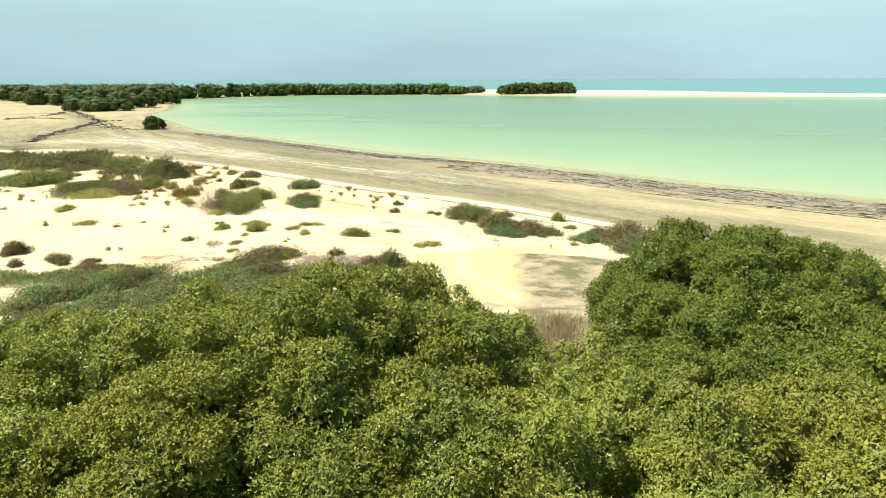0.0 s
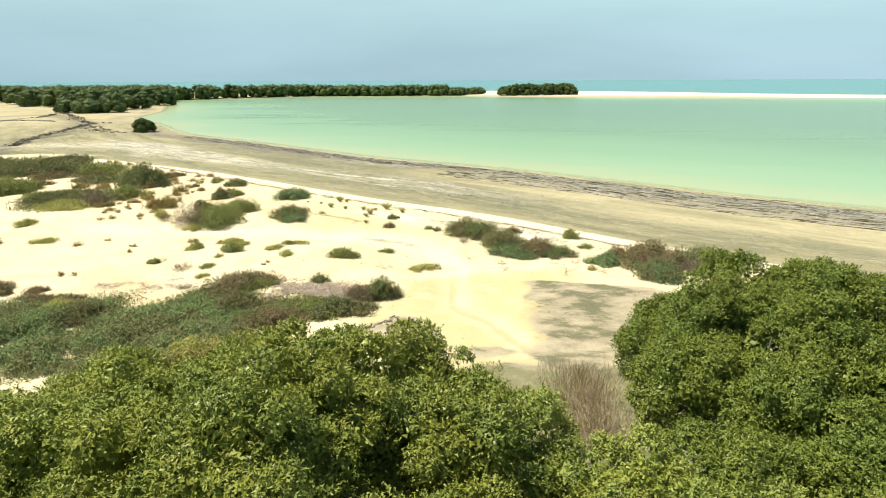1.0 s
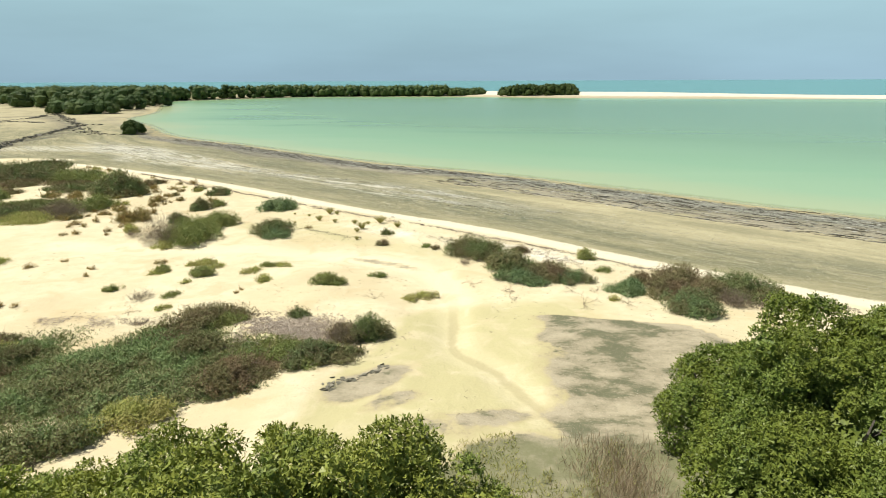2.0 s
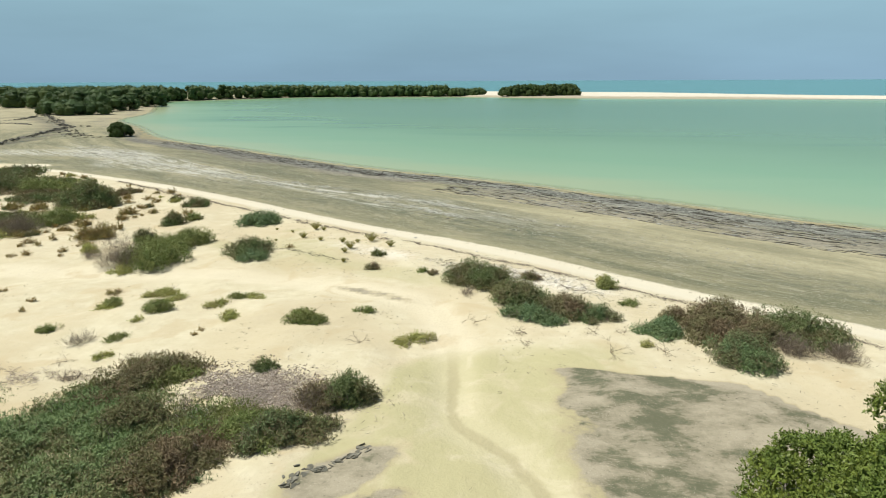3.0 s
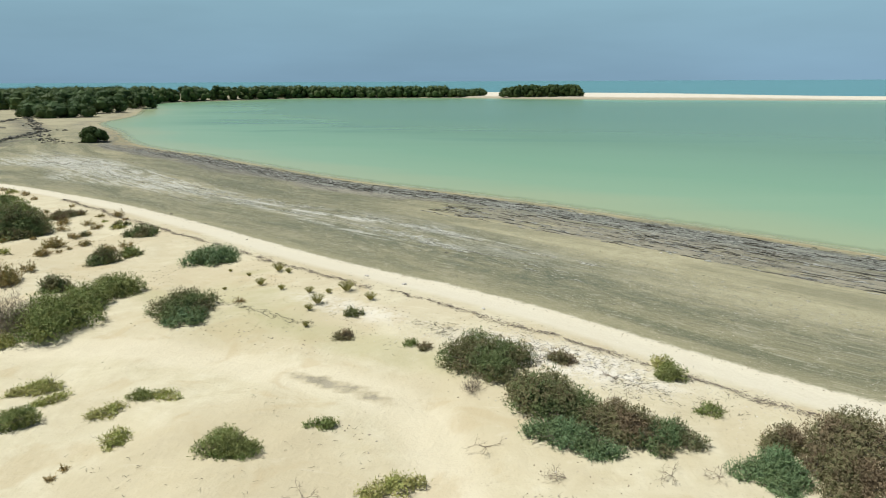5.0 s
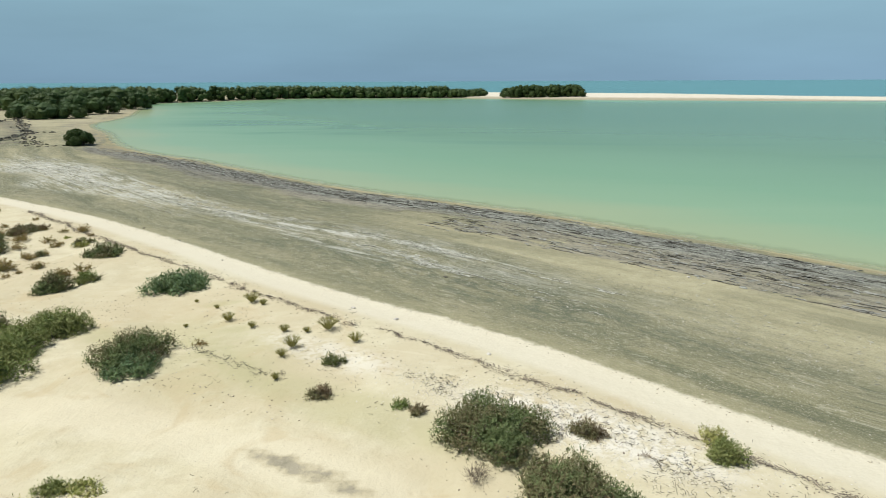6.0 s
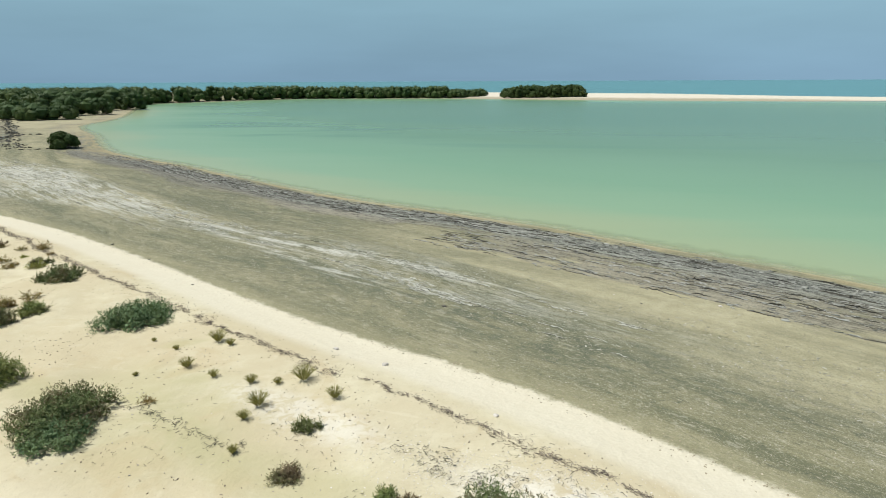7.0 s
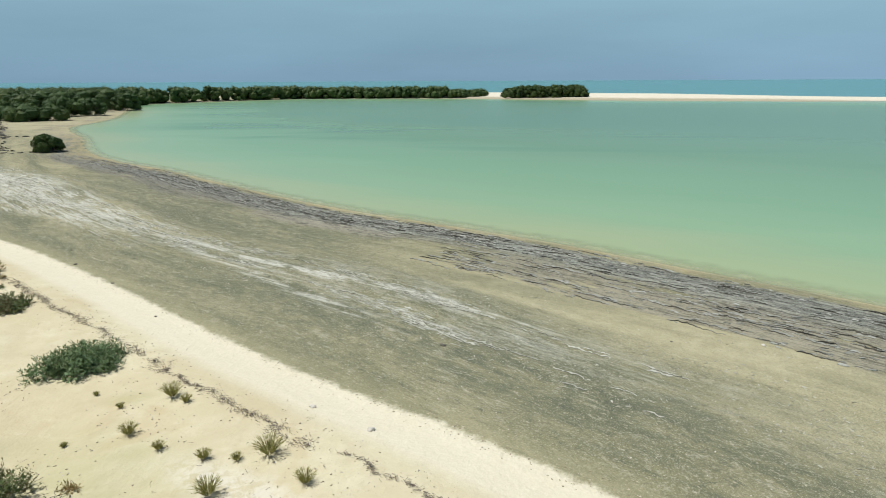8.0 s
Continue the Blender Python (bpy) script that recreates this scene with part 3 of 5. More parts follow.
def sheet(xs, ys):
    gx, gy = np.meshgrid(xs, ys)
    nx, ny = len(xs), len(ys)
    i, j = np.meshgrid(np.arange(nx - 1), np.arange(ny - 1))
    a = (j * nx + i).ravel()
    return gx.ravel(), gy.ravel(), np.stack([a, a + 1, a + nx + 1, a + nx], axis=1).ravel()


def blot(x, y, cx, cy, rx, ry, turn=0.0):
    c, s = math.cos(radians(turn)), math.sin(radians(turn))
    u, v = (x - cx) * c + (y - cy) * s, (y - cy) * c - (x - cx) * s
    return 1 - smooth(0.55, 1.25, np.sqrt((u / rx) ** 2 + (v / ry) ** 2))


gx, gy, quads = sheet(graded((-170, -60, -28, 24, 60, 240), (3.5, 1.0, 0.35, 1.0, 3.5), (-5200, 5200)),
                      graded((4, 20, 84, 130, 300, 600), (0.9, 0.34, 0.8, 3.0, 5.0), (-1500, 5200)))
zone = zones(gx, gy)
gz = ground_height(gx, gy, zone)
rim = np.interp(gx, (1.0, 3.0, 6.1, 9.6, 11, 14), (35.2, 34.5, 33.5, 32.9, 31.4, 29.0))
pool = smooth(-0.35, 0.25, rim - gy) * smooth(-1.5, 1.1, gx - 4.0 + 0.08 * (gy - 31.0) - 2.6 * (fractal(gx, gy, 2.2, 41) - 0.5))
damp = np.maximum.reduce([np.where(gy > 20, pool, 0) * (1 - smooth(13, 17, gx)), blot(gx, gy, 2.8, 22.5, 3.0, 3.0), smooth(-1.5, 1.5, 20.0 - gy + 7.0 * (fractal(gx, gy, 9.0, 43) - 0.5) - 0.02 * (gx - 4.0) ** 2), 0.80 * blot(gx, gy, -2.35, 28.2, 1.9, 0.95, 40), 0.62 * blot(gx, gy, 1.7, 26.1, 1.7, 0.6, 14), 0.58 * blot(gx, gy, -1.4, 27.0, 1.3, 0.6, 30),
                          0.56 * blot(gx, gy, -3.5, 42.2, 2.9, 0.48, -26), 0.5 * blot(gx, gy, 0.4, 25.6, 1.8, 0.8)])
silt_edge = np.interp(gy, (18, 27.6, 28.3, 30.4, 34.3, 36.6), (-5.0, -4.0, -3.7, -2.6, -1.6, -0.2)) + 0.9 * (fractal(gx, gy, 1.5, 45) - 0.5)
silt = smooth(-0.25, 0.3, gx - silt_edge) * smooth(36.8, 35.0, gy + 0.9 * (fractal(gx, gy, 1.8, 46) - 0.5)) * smooth(8.0, 5.0, gx)
yellow = np.maximum.reduce([silt, 0.5 * blot(gx, gy, -9.5, 49.5, 5.0, 3.0, -30), 0.6 * blot(gx, gy, -3.0, 45.5, 7.0, 1.2, -28), 0.8 * blot(gx, gy, -7.5, 48.0, 3.2, 0.8, -35), 0.7 * blot(gx, gy, -13.0, 50.4, 3.0, 0.8, -20), 0.7 * blot(gx, gy, -9.5, 50.2, 1.6, 0.6, -30), 0.75 * blot(gx, gy, -9.2, 49.6, 2.4, 0.8, -30), 0.6 * blot(gx, gy, -10.5, 54.6, 0.9, 0.4, 10), 0.7 * blot(gx, gy, -8.8, 51.4, 0.7, 0.35, 20)])
bleach = np.maximum(blot(gx, gy, 4.2, 44.2, 4.6, 1.4, -30), 0.7 * blot(gx, gy, -4.5, 49.3, 3.6, 0.9, -31))
lower = TRACK[TRACK[:, 1] < 40][::-1]
rut_side = zone["track"] * np.where(gx < np.interp(gy, lower[:, 1], lower[:, 0]), -1, 1)
creek_a, _ = line_distance(gx, gy, spline([(-62, 88), (-69, 95), (-75, 108), (-78, 122), (-85, 142), (-90, 152)]))
creek_b, _ = line_distance(gx, gy, spline([(-85, 142), (-97, 162), (-112, 180), (-125, 195)]))
creek_c, _ = line_distance(gx, gy, spline([(-125, 195), (-145, 180), (-160, 168), (-190, 160)]))
creeks = np.maximum.reduce([1 - smooth(0.6, 2.6, creek_a), 1 - smooth(0.8, 3.2, creek_b), 1 - smooth(0.8, 3.0, creek_c)])
gz = gz - 0.25 * creeks
far = smooth(260, 320, gy) * smooth(-12, 4, gx)
al, ls, lb = zone["along"], zone["lagoon"], zone["bank"]
drift = 3.0 * (fractal(al * 0.12, ls * 0.5, 1.0, 71) - 0.5)
cs = ls + drift
algae = np.maximum.reduce([np.exp(-((cs - np.interp(al, (262, 270, 275, 281, 300), (18.4, 18.6, 17.4, 16.9, 16.5))) / np.interp(al, (262, 275), (3.0, 2.2))) ** 2) * smooth(232, 262, al), 0.85 * np.exp(-((cs - 13.6) / 2.0) ** 2) * smooth(238, 250, al) * smooth(284, 270, al),
                           0.85 * smooth(5.5, 7.5, cs) * smooth(13.5, 10.0, cs) * smooth(198, 215, al) * smooth(262, 242, al), 0.5 * smooth(-0.6, -1.6, lb) * smooth(-6.5, -3.5, lb) * smooth(276, 262, al)])
bare = np.maximum(smooth(5.0, 8.0, cs) * smooth(15.0, 10.5, cs) * smooth(250, 268, al), smooth(6.0, 9.0, cs) * smooth(18.5, 14.0, cs) * smooth(270, 284, al))
mat_cover = np.maximum(smooth(0.7, 1.5, ls) * np.where(al < 252, smooth(8.0, 5.0, cs), smooth(6.8, 4.0, cs)), 0.80 * smooth(3.0, 4.5, ls) * smooth(9.8, 8.2, ls) * smooth(256, 268, al + 4 * drift))
line_a, line_b = np.interp(al, (226, 240, 253, 266, 280), (14.2, 14.7, 14.6, 13.7, 13.2)), np.interp(al, (238, 247, 254.5, 266), (14.7, 16.0, 17.1, 18.2))
crust_zone = np.maximum.reduce([0.9 * smooth(178, 200, al) * smooth(244, 228, al) * smooth(11.5, 13.5, ls) * smooth(19.0, 16.5, ls), np.exp(-((ls - line_a) / 0.45) ** 2) * smooth(230, 238, al) * smooth(276, 262, al),
                                0.8 * np.exp(-((ls - line_b) / 0.40) ** 2) * smooth(238, 242, al) * smooth(268, 258, al), 0.30 * np.exp(-((cs - 14.5) / 1.6) ** 2) * smooth(240, 252, al) * smooth(282, 268, al)]) * smooth(-2.5, -4.5, lb)
ground = new("ground", mesh_from("ground", np.stack([gx, gy, gz], 1), quads, 4, GROUND, True,
                                 [("lagoon", zone["lagoon"]), ("bank", zone["bank"]), ("along", zone["along"]), ("wet", damp), ("yellow", yellow), ("far", far), ("mud", creeks), ("algae", algae), ("tan", bare), ("mats", mat_cover), ("crust", crust_zone), ("track", zone["track"]), ("rut", rut_side), ("bleach", bleach)]))
tagged(ground, "pale beach sand and grey-green tidal flat sloping to the lagoon", "ground", kind="structure")

wx, wy, wq = sheet(graded((-170, -60, 60, 240), (5.0, 2.6, 5.0), (-5200, 5200)), graded((40, 130, 300, 600), (2.4, 5.0, 7.0), (-300, 5200)))
wz = zones(wx, wy)
water = new("water", mesh_from("water", np.stack([wx, wy, np.zeros_like(wx)], 1), wq, 4, WATER, True, [("lagoon", wz["lagoon"]), ("sea", wz["sea"])]))
tagged(water, "calm shallow turquoise-green lagoon water with the sea beyond", "water", kind="structure")


# ---- shrubs ----
SHRUB_LABELS = {
    "green": "dense green saltbush mound growing on dry pale sand",
    "blue": "low blue-green saltbush cushion growing on dry sand",
    "olive": "sparse olive-green saltbush spread over dry sand",
    "mixed": "green saltbush mound with dry brown twigs on sand",
    "heath": "broad saltbush mound in patches of green and dry brown",
    "mat": "low creeping green saltbush mat covering the sand",
    "brown": "dry brown saltbush mound with a little green on sand",
    "rust": "small reddish-brown seablite clump on pale sand",
    "dark": "small dark green seablite clump on pale sand",
    "dead": "dead grey leafless shrub of tangled twigs on sand",
}


def shrub(x, y, rx, ry, h, turn, kind):
    """A lobed mound of feathery sprigs with stems; rx across and ry deep, h high."""
    rng = np.random.default_rng(int(abs(x) * 1000 + abs(y) * 77) + 5)
    if kind not in ("mat", "rust"):
        rx, ry, h = rx * 1.08, ry * 1.08, h * (1.12 if rx > 0.85 else 0.95)
    if kind in ("olive", "green") and rx < 0.8:
        rx, ry, h = rx * 1.15, ry * 1.1, h * 0.8
    size = math.sqrt(rx * ry)
    coarse = 1.0 + max(0.0, y - 44) / 22.0
    area = 3.0 * rx * ry + 2.4 * size * h
    lobes = max(5, int(4 + 5.0 * size * size))
    a = rng.uniform(0, 2 * math.pi, lobes)
    q = np.sqrt(rng.uniform(0, 1, lobes)) * 0.78
    lc = np.stack([q * np.cos(a), q * np.sin(a), np.zeros(lobes)], 1)
    lr = rng.uniform(0.30, 0.50, lobes) * (1.15 - 0.4 * q)
    lc[0], lr[0] = (0, 0, 0), 0.62
    lh = rng.uniform(0.62, 1.05, lobes) * (1.08 - 0.5 * q)
    lh[0] = 0.92
    open_bush = kind in ("dead", "rust")
    # sprigs: short shoots set with small narrow leaves
    m = int(min(3200, max(34, {"mat": 170, "dead": 190, "olive": 190, "rust": 220}.get(kind, 250) * area * (0.62 if size < 0.75 else 1.0) / coarse ** 1.9)))
    pick = rng.choice(lobes, m, p=lr ** 2 / np.sum(lr ** 2))
    d = unit(rng.normal(size=(m, 3)))
    d[:, 2] = np.abs(d[:, 2])
    depth = rng.uniform(0.15, 1.0, m) if open_bush else 1 - 0.42 * rng.uniform(0, 1, m) ** 1.8
    c = np.empty((m, 3))
    c[:, :2] = (lc[pick, :2] + d[:, :2] * (lr[pick] * depth)[:, None]) * (rx, ry)
    c[:, 2] = d[:, 2] * lh[pick] * depth * h
    nrm = unit(d / np.array([rx, ry, h]))
    shoot = unit(nrm * 0.75 + rng.normal(size=(m, 3)) * 0.45 + np.array([0, 0, 0.35]))
    reach = {"dead": 0.24, "mat": 0.11, "rust": 0.11}.get(kind, 0.13) * coarse ** 0.6 * rng.uniform(0.5, 1.5, m) * np.where(rng.uniform(0, 1, m) > 0.9, 1.6, 1.0)
    each = 4 if kind == "dead" else 6
    along = (np.arange(each) + 0.5) / each
    p = (c[:, None, :] + shoot[:, None, :] * (reach[:, None] * (along[None, :] - 0.35))[:, :, None]).reshape(-1, 3)
    n = m * each
    p += rng.normal(size=(n, 3)) * 0.012 * coarse
    face = np.repeat(nrm + np.array([0, 0, 0.7]), each, axis=0)
    spread = 0.22 if kind == "dead" else 0.75
    way = np.repeat(shoot, each, axis=0) * 0.8 + rng.normal(size=(n, 3)) * spread
    length = {"dead": 0.15, "mat": 0.086}.get(kind, 0.076) * coarse ** 0.9 * rng.uniform(0.6, 1.4, n)
    width = {"dead": 0.010, "mat": 0.029}.get(kind, 0.025) * coarse ** 0.95 * rng.uniform(0.7, 1.3, n)
    # older leaves inside close the mound
    k = 0 if open_bush else int(m * 1.3)
    pick = rng.choice(lobes, k, p=lr ** 2 / np.sum(lr ** 2)) if k else np.zeros(0, int)
    d = unit(rng.normal(size=(k, 3))) if k else np.zeros((0, 3))
    d[:, 2] = np.abs(d[:, 2])
    q = rng.uniform(0.55, 0.82, k)
    inner = np.empty((k, 3))
    inner[:, :2] = (lc[pick, :2] + d[:, :2] * (lr[pick] * q)[:, None]) * (rx, ry)
    inner[:, 2] = d[:, 2] * lh[pick] * q * h
    p, way = np.vstack([p, inner]), np.vstack([way, np.cross(d, rng.normal(size=(k, 3))) if k else d])
    face = np.vstack([face, d])
    length, width = np.concatenate([length, np.full(k, 0.105 * coarse)]), np.concatenate([width, np.full(k, 0.075 * coarse)])
    keep = (p[:, 2] > 0.03 + 0.04 * h) | (rng.uniform(0, 1, len(p)) < 0.3)
    v, f = blade_arrays(p[keep], way[keep], length[keep], width[keep], rng, face[keep], 0.6)
    base = new("shrub", None)
    base.matrix_world = pose(x, y, height_at(x, y) - 0.03, 0, 0, turn)
    v[:, 2] = np.maximum(v[:, 2], 0.01)
    part("foliage", mesh_from("foliage", v, f, 3, LOOKS[kind]), base)
    runs = []
    for _ in range(max(4, int(6 * size))):
        aa = rng.uniform(0, 2 * math.pi)
        w = (math.cos(aa) * rx, math.sin(aa) * ry, h * rng.uniform(0.4, 1.1) * min(1.0, 1.4 / size))
        grow((0.12 * w[0], 0.12 * w[1], 0), w, math.sqrt(w[0] ** 2 + w[1] ** 2 + w[2] ** 2) * rng.uniform(0.36, 0.54) * min(1.0, 1.5 / size), 0.008 + 0.004 * size, rng, 1, runs, 0.2)
    tagged(part("woody_frame", limbs_mesh("woody_frame", runs, STEM), base, "thin brown woody stems"), kind="stuff")
    return tagged(base, SHRUB_LABELS[kind], "shrub", "shrubs on the sand")


def tuft(x, y, r):
    """A grass tuft: bent blades that fan out."""
    rng = np.random.default_rng(int(abs(x) * 1000 + abs(y) * 77) + 9)
    r *= 1.2
    n = int(70 + 160 * r)
    a = rng.uniform(0, 2 * math.pi, n)
    lean = rng.uniform(0.1, 0.85, n)
    d = unit(np.stack([np.cos(a) * lean, np.sin(a) * lean, np.full(n, 0.9)], 1))
    p = np.stack([np.cos(a), np.sin(a), np.zeros(n)], 1) * (0.12 * r)
    v1, f1 = leaf_arrays(p, d, r * rng.uniform(0.7, 1.2, n), 0.02, rng, 0.4)
    tip = p + d * (r * 0.75)
    v2, f2 = leaf_arrays(tip, d + np.array([0, 0, -0.45]), r * rng.uniform(0.3, 0.55, n), 0.014, rng, 0.4)
    me = mesh_from("grass_tuft", np.vstack([v1, v2]), np.concatenate([f1, f2 + len(v1)]), 4, LOOKS["grass"])
    ob = new("grass_tuft", me)
    ob.matrix_world = pose(x, y, height_at(x, y) - 0.01)
    return tagged(ob, "small yellow-green grass tuft on pale sand", "grass", "grass tufts behind the beach")


def dry_branch(x, y, size):
    """A fallen dry branch with forked twigs, lying on the sand."""
    rng = np.random.default_rng(int(abs(x) * 1000 + abs(y) * 77) + 3)
    runs = []
    for k in range(4):
        a = rng.uniform(0, 2 * math.pi)
        grow((0, 0, 0.01), (math.cos(a), math.sin(a), rng.uniform(0.1, 0.6)), size * rng.uniform(0.6, 1.0), 0.010, rng, 2, runs, 0.3)
    me = limbs_mesh("dry_branch", [(np.maximum(p, (-9, -9, 0.01)), np.maximum(q, (-9, -9, 0.01)), a, b) for p, q, a, b in runs], DRY_WOOD)
    ob = new("dry_branch", me)
    ob.matrix_world = pose(x, y, height_at(x, y))
    return tagged(ob, "small dry grey-brown branch lying on pale sand", "branch", "dry branches on the sand")


# ---- mangroves ----
def crown_arrays(r, tall, rng, per_metre, leaf, low=-0.15, lobe=(0.42, 0.85), sleek=0.0):
    """Leaves in many lobes over a dome of radius r; tall is the dome's height; sleek lays the leaves along the lobes."""
    area = 2 * math.pi * r * (r + tall) / 2
    bough = 1.55 * (lobe[0] + lobe[1]) / 2 * 1.5
    n = max(7, int(area / bough ** 2 * 0.78))
    k = np.arange(n) + 0.5
    up = low + (1 - low) * (1 - k / n)
    around = k * 2.39996 + rng.normal(size=n) * 0.35
    flat = np.sqrt(np.maximum(0, 1 - up ** 2))
    push = 1 + rng.uniform(-0.62, 0.14, n) * bough / r
    heart = np.stack([np.cos(around) * flat * r, np.sin(around) * flat * r, up * tall], 1) * push[:, None]
    wide = bough * rng.uniform(0.62, 1.0, n)
    heart -= unit(heart) * wide[:, None] * 0.9
    # each bough carries smaller lobes over its outer side
    c, size = [], []
    for h, w in zip(heart, wide):
        m = max(5, int(4 * math.pi * w * w * 0.62 / (lobe[0] + lobe[1]) ** 2 * 1.7))
        d = unit(rng.normal(size=(m, 3)) + unit(h[None, :]) * 0.55 + np.array([[0, 0, 0.35]]))
        sz = rng.uniform(lobe[0], lobe[1], m) * 0.72
        c.append(h + d * (w * rng.uniform(0.70, 1.18, m) - sz * 0.6)[:, None])
        size.append(sz)
    c, size = np.vstack(c), np.concatenate(size)
    n = len(c)
    cloud, ways, lens, faces = [], [], [], []

    def clear_of(i, tip, share):
        out = np.ones(len(tip), bool)
        for j in np.nonzero(((c - c[i]) ** 2).sum(1) < (size + size[i] * 1.3) ** 2)[0]:
            if j != i:
                out &= ((tip - c[j]) ** 2).sum(1) > (share * size[j]) ** 2
        return out

    for i in range(n):
        # leaf rosettes at the ends of the twigs that make up the lobe
        m = max(6, int(per_metre / 6 * 4 * math.pi * size[i] ** 2 * 0.66))
        d = unit(rng.normal(size=(m, 3)) + unit(c[i:i + 1]) * 0.5 + np.array([[0, 0, 0.7]]))
        d = d[d[:, 2] > -0.22]
        m = len(d)
        bumps = 1 + 0.10 * np.sin(d[:, 0] * 7 + i) * np.sin(d[:, 1] * 7 + 2 * i) + 0.05 * rng.normal(size=m)
        tip = c[i] + d * (size[i] * bumps * (1 - 0.30 * rng.uniform(0, 1, m) ** 4))[:, None]
        good = clear_of(i, tip, 0.84)
        tip, d = tip[good], d[good]
        m = len(tip)
        if m:
            lift = unit(d + np.array([[0, 0, 0.10]]))
            for _ in range(6):
                w = lift * 0.25 + rng.normal(size=(m, 3)) * 0.7
                w -= lift * ((w * lift).sum(1) * sleek)[:, None]
                cloud.append(tip + rng.normal(size=(m, 3)) * leaf * 0.25)
                ways.append(w)
                faces.append(lift)
                lens.append(leaf * rng.uniform(0.7, 1.25, m))
        # older, larger leaves under the shoots close the lobe
        m = max(8, int(4 * math.pi * size[i] ** 2 * 0.36 / (leaf * leaf)))
        d = unit(rng.normal(size=(m, 3)) + unit(c[i:i + 1]) * 0.6)
        tip = c[i] + d * (size[i] * rng.uniform(0.52, 0.80, m))[:, None]
        good = clear_of(i, tip, 0.70) & ((d * unit(c[i:i + 1] + np.array([[0, 0, 0.5 * tall]]))).sum(1) > -0.25)
        tip, d = tip[good], d[good]
        w = rng.normal(size=d.shape)
        w -= d * (w * d).sum(1)[:, None] * 0.8
        cloud.append(tip)
        ways.append(w)
        faces.append(d)
        lens.append(leaf * rng.uniform(1.41, 1.75, len(tip)))
    # inner leaves between the lobes
    m = int(area * 0.95 / (leaf * leaf))
    d = unit(rng.normal(size=(m, 3)))
    d[:, 2] = np.abs(d[:, 2]) * (1 - low) + low
    cloud.append(unit(d) * np.maximum(np.array([r, r, tall]) - 1.05 * bough, 0.45 * r) * rng.uniform(0.80, 1.0, (m, 1)))
    ways.append(np.cross(d, rng.normal(size=(m, 3))))
    faces.append(d)
    lens.append(leaf * rng.uniform(1.6, 2.4, m))
    p, w, le, fa = np.vstack(cloud), np.vstack(ways), np.concatenate(lens), np.vstack(faces)
    return blade_arrays(p, w, le, le * np.where(le > leaf * 1.4, 0.70, 0.46), rng, fa, 0.38)


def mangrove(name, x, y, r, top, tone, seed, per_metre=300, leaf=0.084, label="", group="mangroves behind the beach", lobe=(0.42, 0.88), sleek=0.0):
    """A mangrove: short trunk, spreading limbs, crown of leaf lobes."""
    rng = np.random.default_rng(seed)
    floor = height_at(x, y) - 0.05
    tall = min(top - floor - 0.6, r * 0.95)
    centre = top - floor - tall
    base = new(name, None)
    base.matrix_world = pose(x, y, floor, 0, 0, rng.uniform(0, 360))
    v, f = crown_arrays(r, tall, rng, per_metre, leaf, -0.25 if sleek == 0 else -0.5, lobe, sleek)
    v[:, 2] += centre
    v[:, 2] = np.maximum(v[:, 2], 0.05)
    part("crown", mesh_from("crown", v, f, 3, tone), base)
    runs = []
    for k in range(5):
        a = k * 1.2566 + rng.uniform(-0.4, 0.4)
        w = np.array([math.cos(a) * r, math.sin(a) * r, max(centre, 0.6) + tall * rng.uniform(0.3, 0.8)])
        grow((0.15 * math.cos(a), 0.15 * math.sin(a), 0), w, np.linalg.norm(w) * 0.40, 0.05 + 0.015 * r, rng, 1, runs, 0.15)
    part("trunk", limbs_mesh("trunk", runs, BARK), base, "grey-brown forked trunk and limbs")
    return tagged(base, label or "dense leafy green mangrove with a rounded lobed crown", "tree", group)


DARK, LIGHT, YELLOW = MANGROVE
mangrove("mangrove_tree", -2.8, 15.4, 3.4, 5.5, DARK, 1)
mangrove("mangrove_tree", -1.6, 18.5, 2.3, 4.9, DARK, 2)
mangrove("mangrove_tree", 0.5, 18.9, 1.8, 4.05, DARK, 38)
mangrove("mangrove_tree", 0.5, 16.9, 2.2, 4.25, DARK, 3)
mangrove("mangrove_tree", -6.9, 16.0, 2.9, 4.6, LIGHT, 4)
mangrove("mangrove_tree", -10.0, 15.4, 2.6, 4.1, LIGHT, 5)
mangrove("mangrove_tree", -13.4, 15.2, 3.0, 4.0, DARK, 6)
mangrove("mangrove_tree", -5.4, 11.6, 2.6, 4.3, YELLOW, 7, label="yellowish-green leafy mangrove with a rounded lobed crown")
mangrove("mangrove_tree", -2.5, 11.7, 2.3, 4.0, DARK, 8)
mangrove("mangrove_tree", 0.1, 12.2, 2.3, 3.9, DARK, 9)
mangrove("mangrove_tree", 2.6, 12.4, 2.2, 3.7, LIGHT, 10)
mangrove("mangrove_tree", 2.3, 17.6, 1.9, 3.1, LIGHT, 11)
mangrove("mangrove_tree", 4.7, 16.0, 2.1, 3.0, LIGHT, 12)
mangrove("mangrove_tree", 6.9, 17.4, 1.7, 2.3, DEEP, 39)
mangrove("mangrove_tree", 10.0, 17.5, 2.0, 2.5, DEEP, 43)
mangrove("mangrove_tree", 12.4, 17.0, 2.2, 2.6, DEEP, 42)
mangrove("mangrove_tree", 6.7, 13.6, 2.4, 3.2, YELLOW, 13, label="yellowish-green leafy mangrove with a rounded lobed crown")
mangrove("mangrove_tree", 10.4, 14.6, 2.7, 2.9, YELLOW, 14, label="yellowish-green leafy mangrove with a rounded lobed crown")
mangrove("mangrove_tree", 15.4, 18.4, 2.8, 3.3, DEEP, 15)
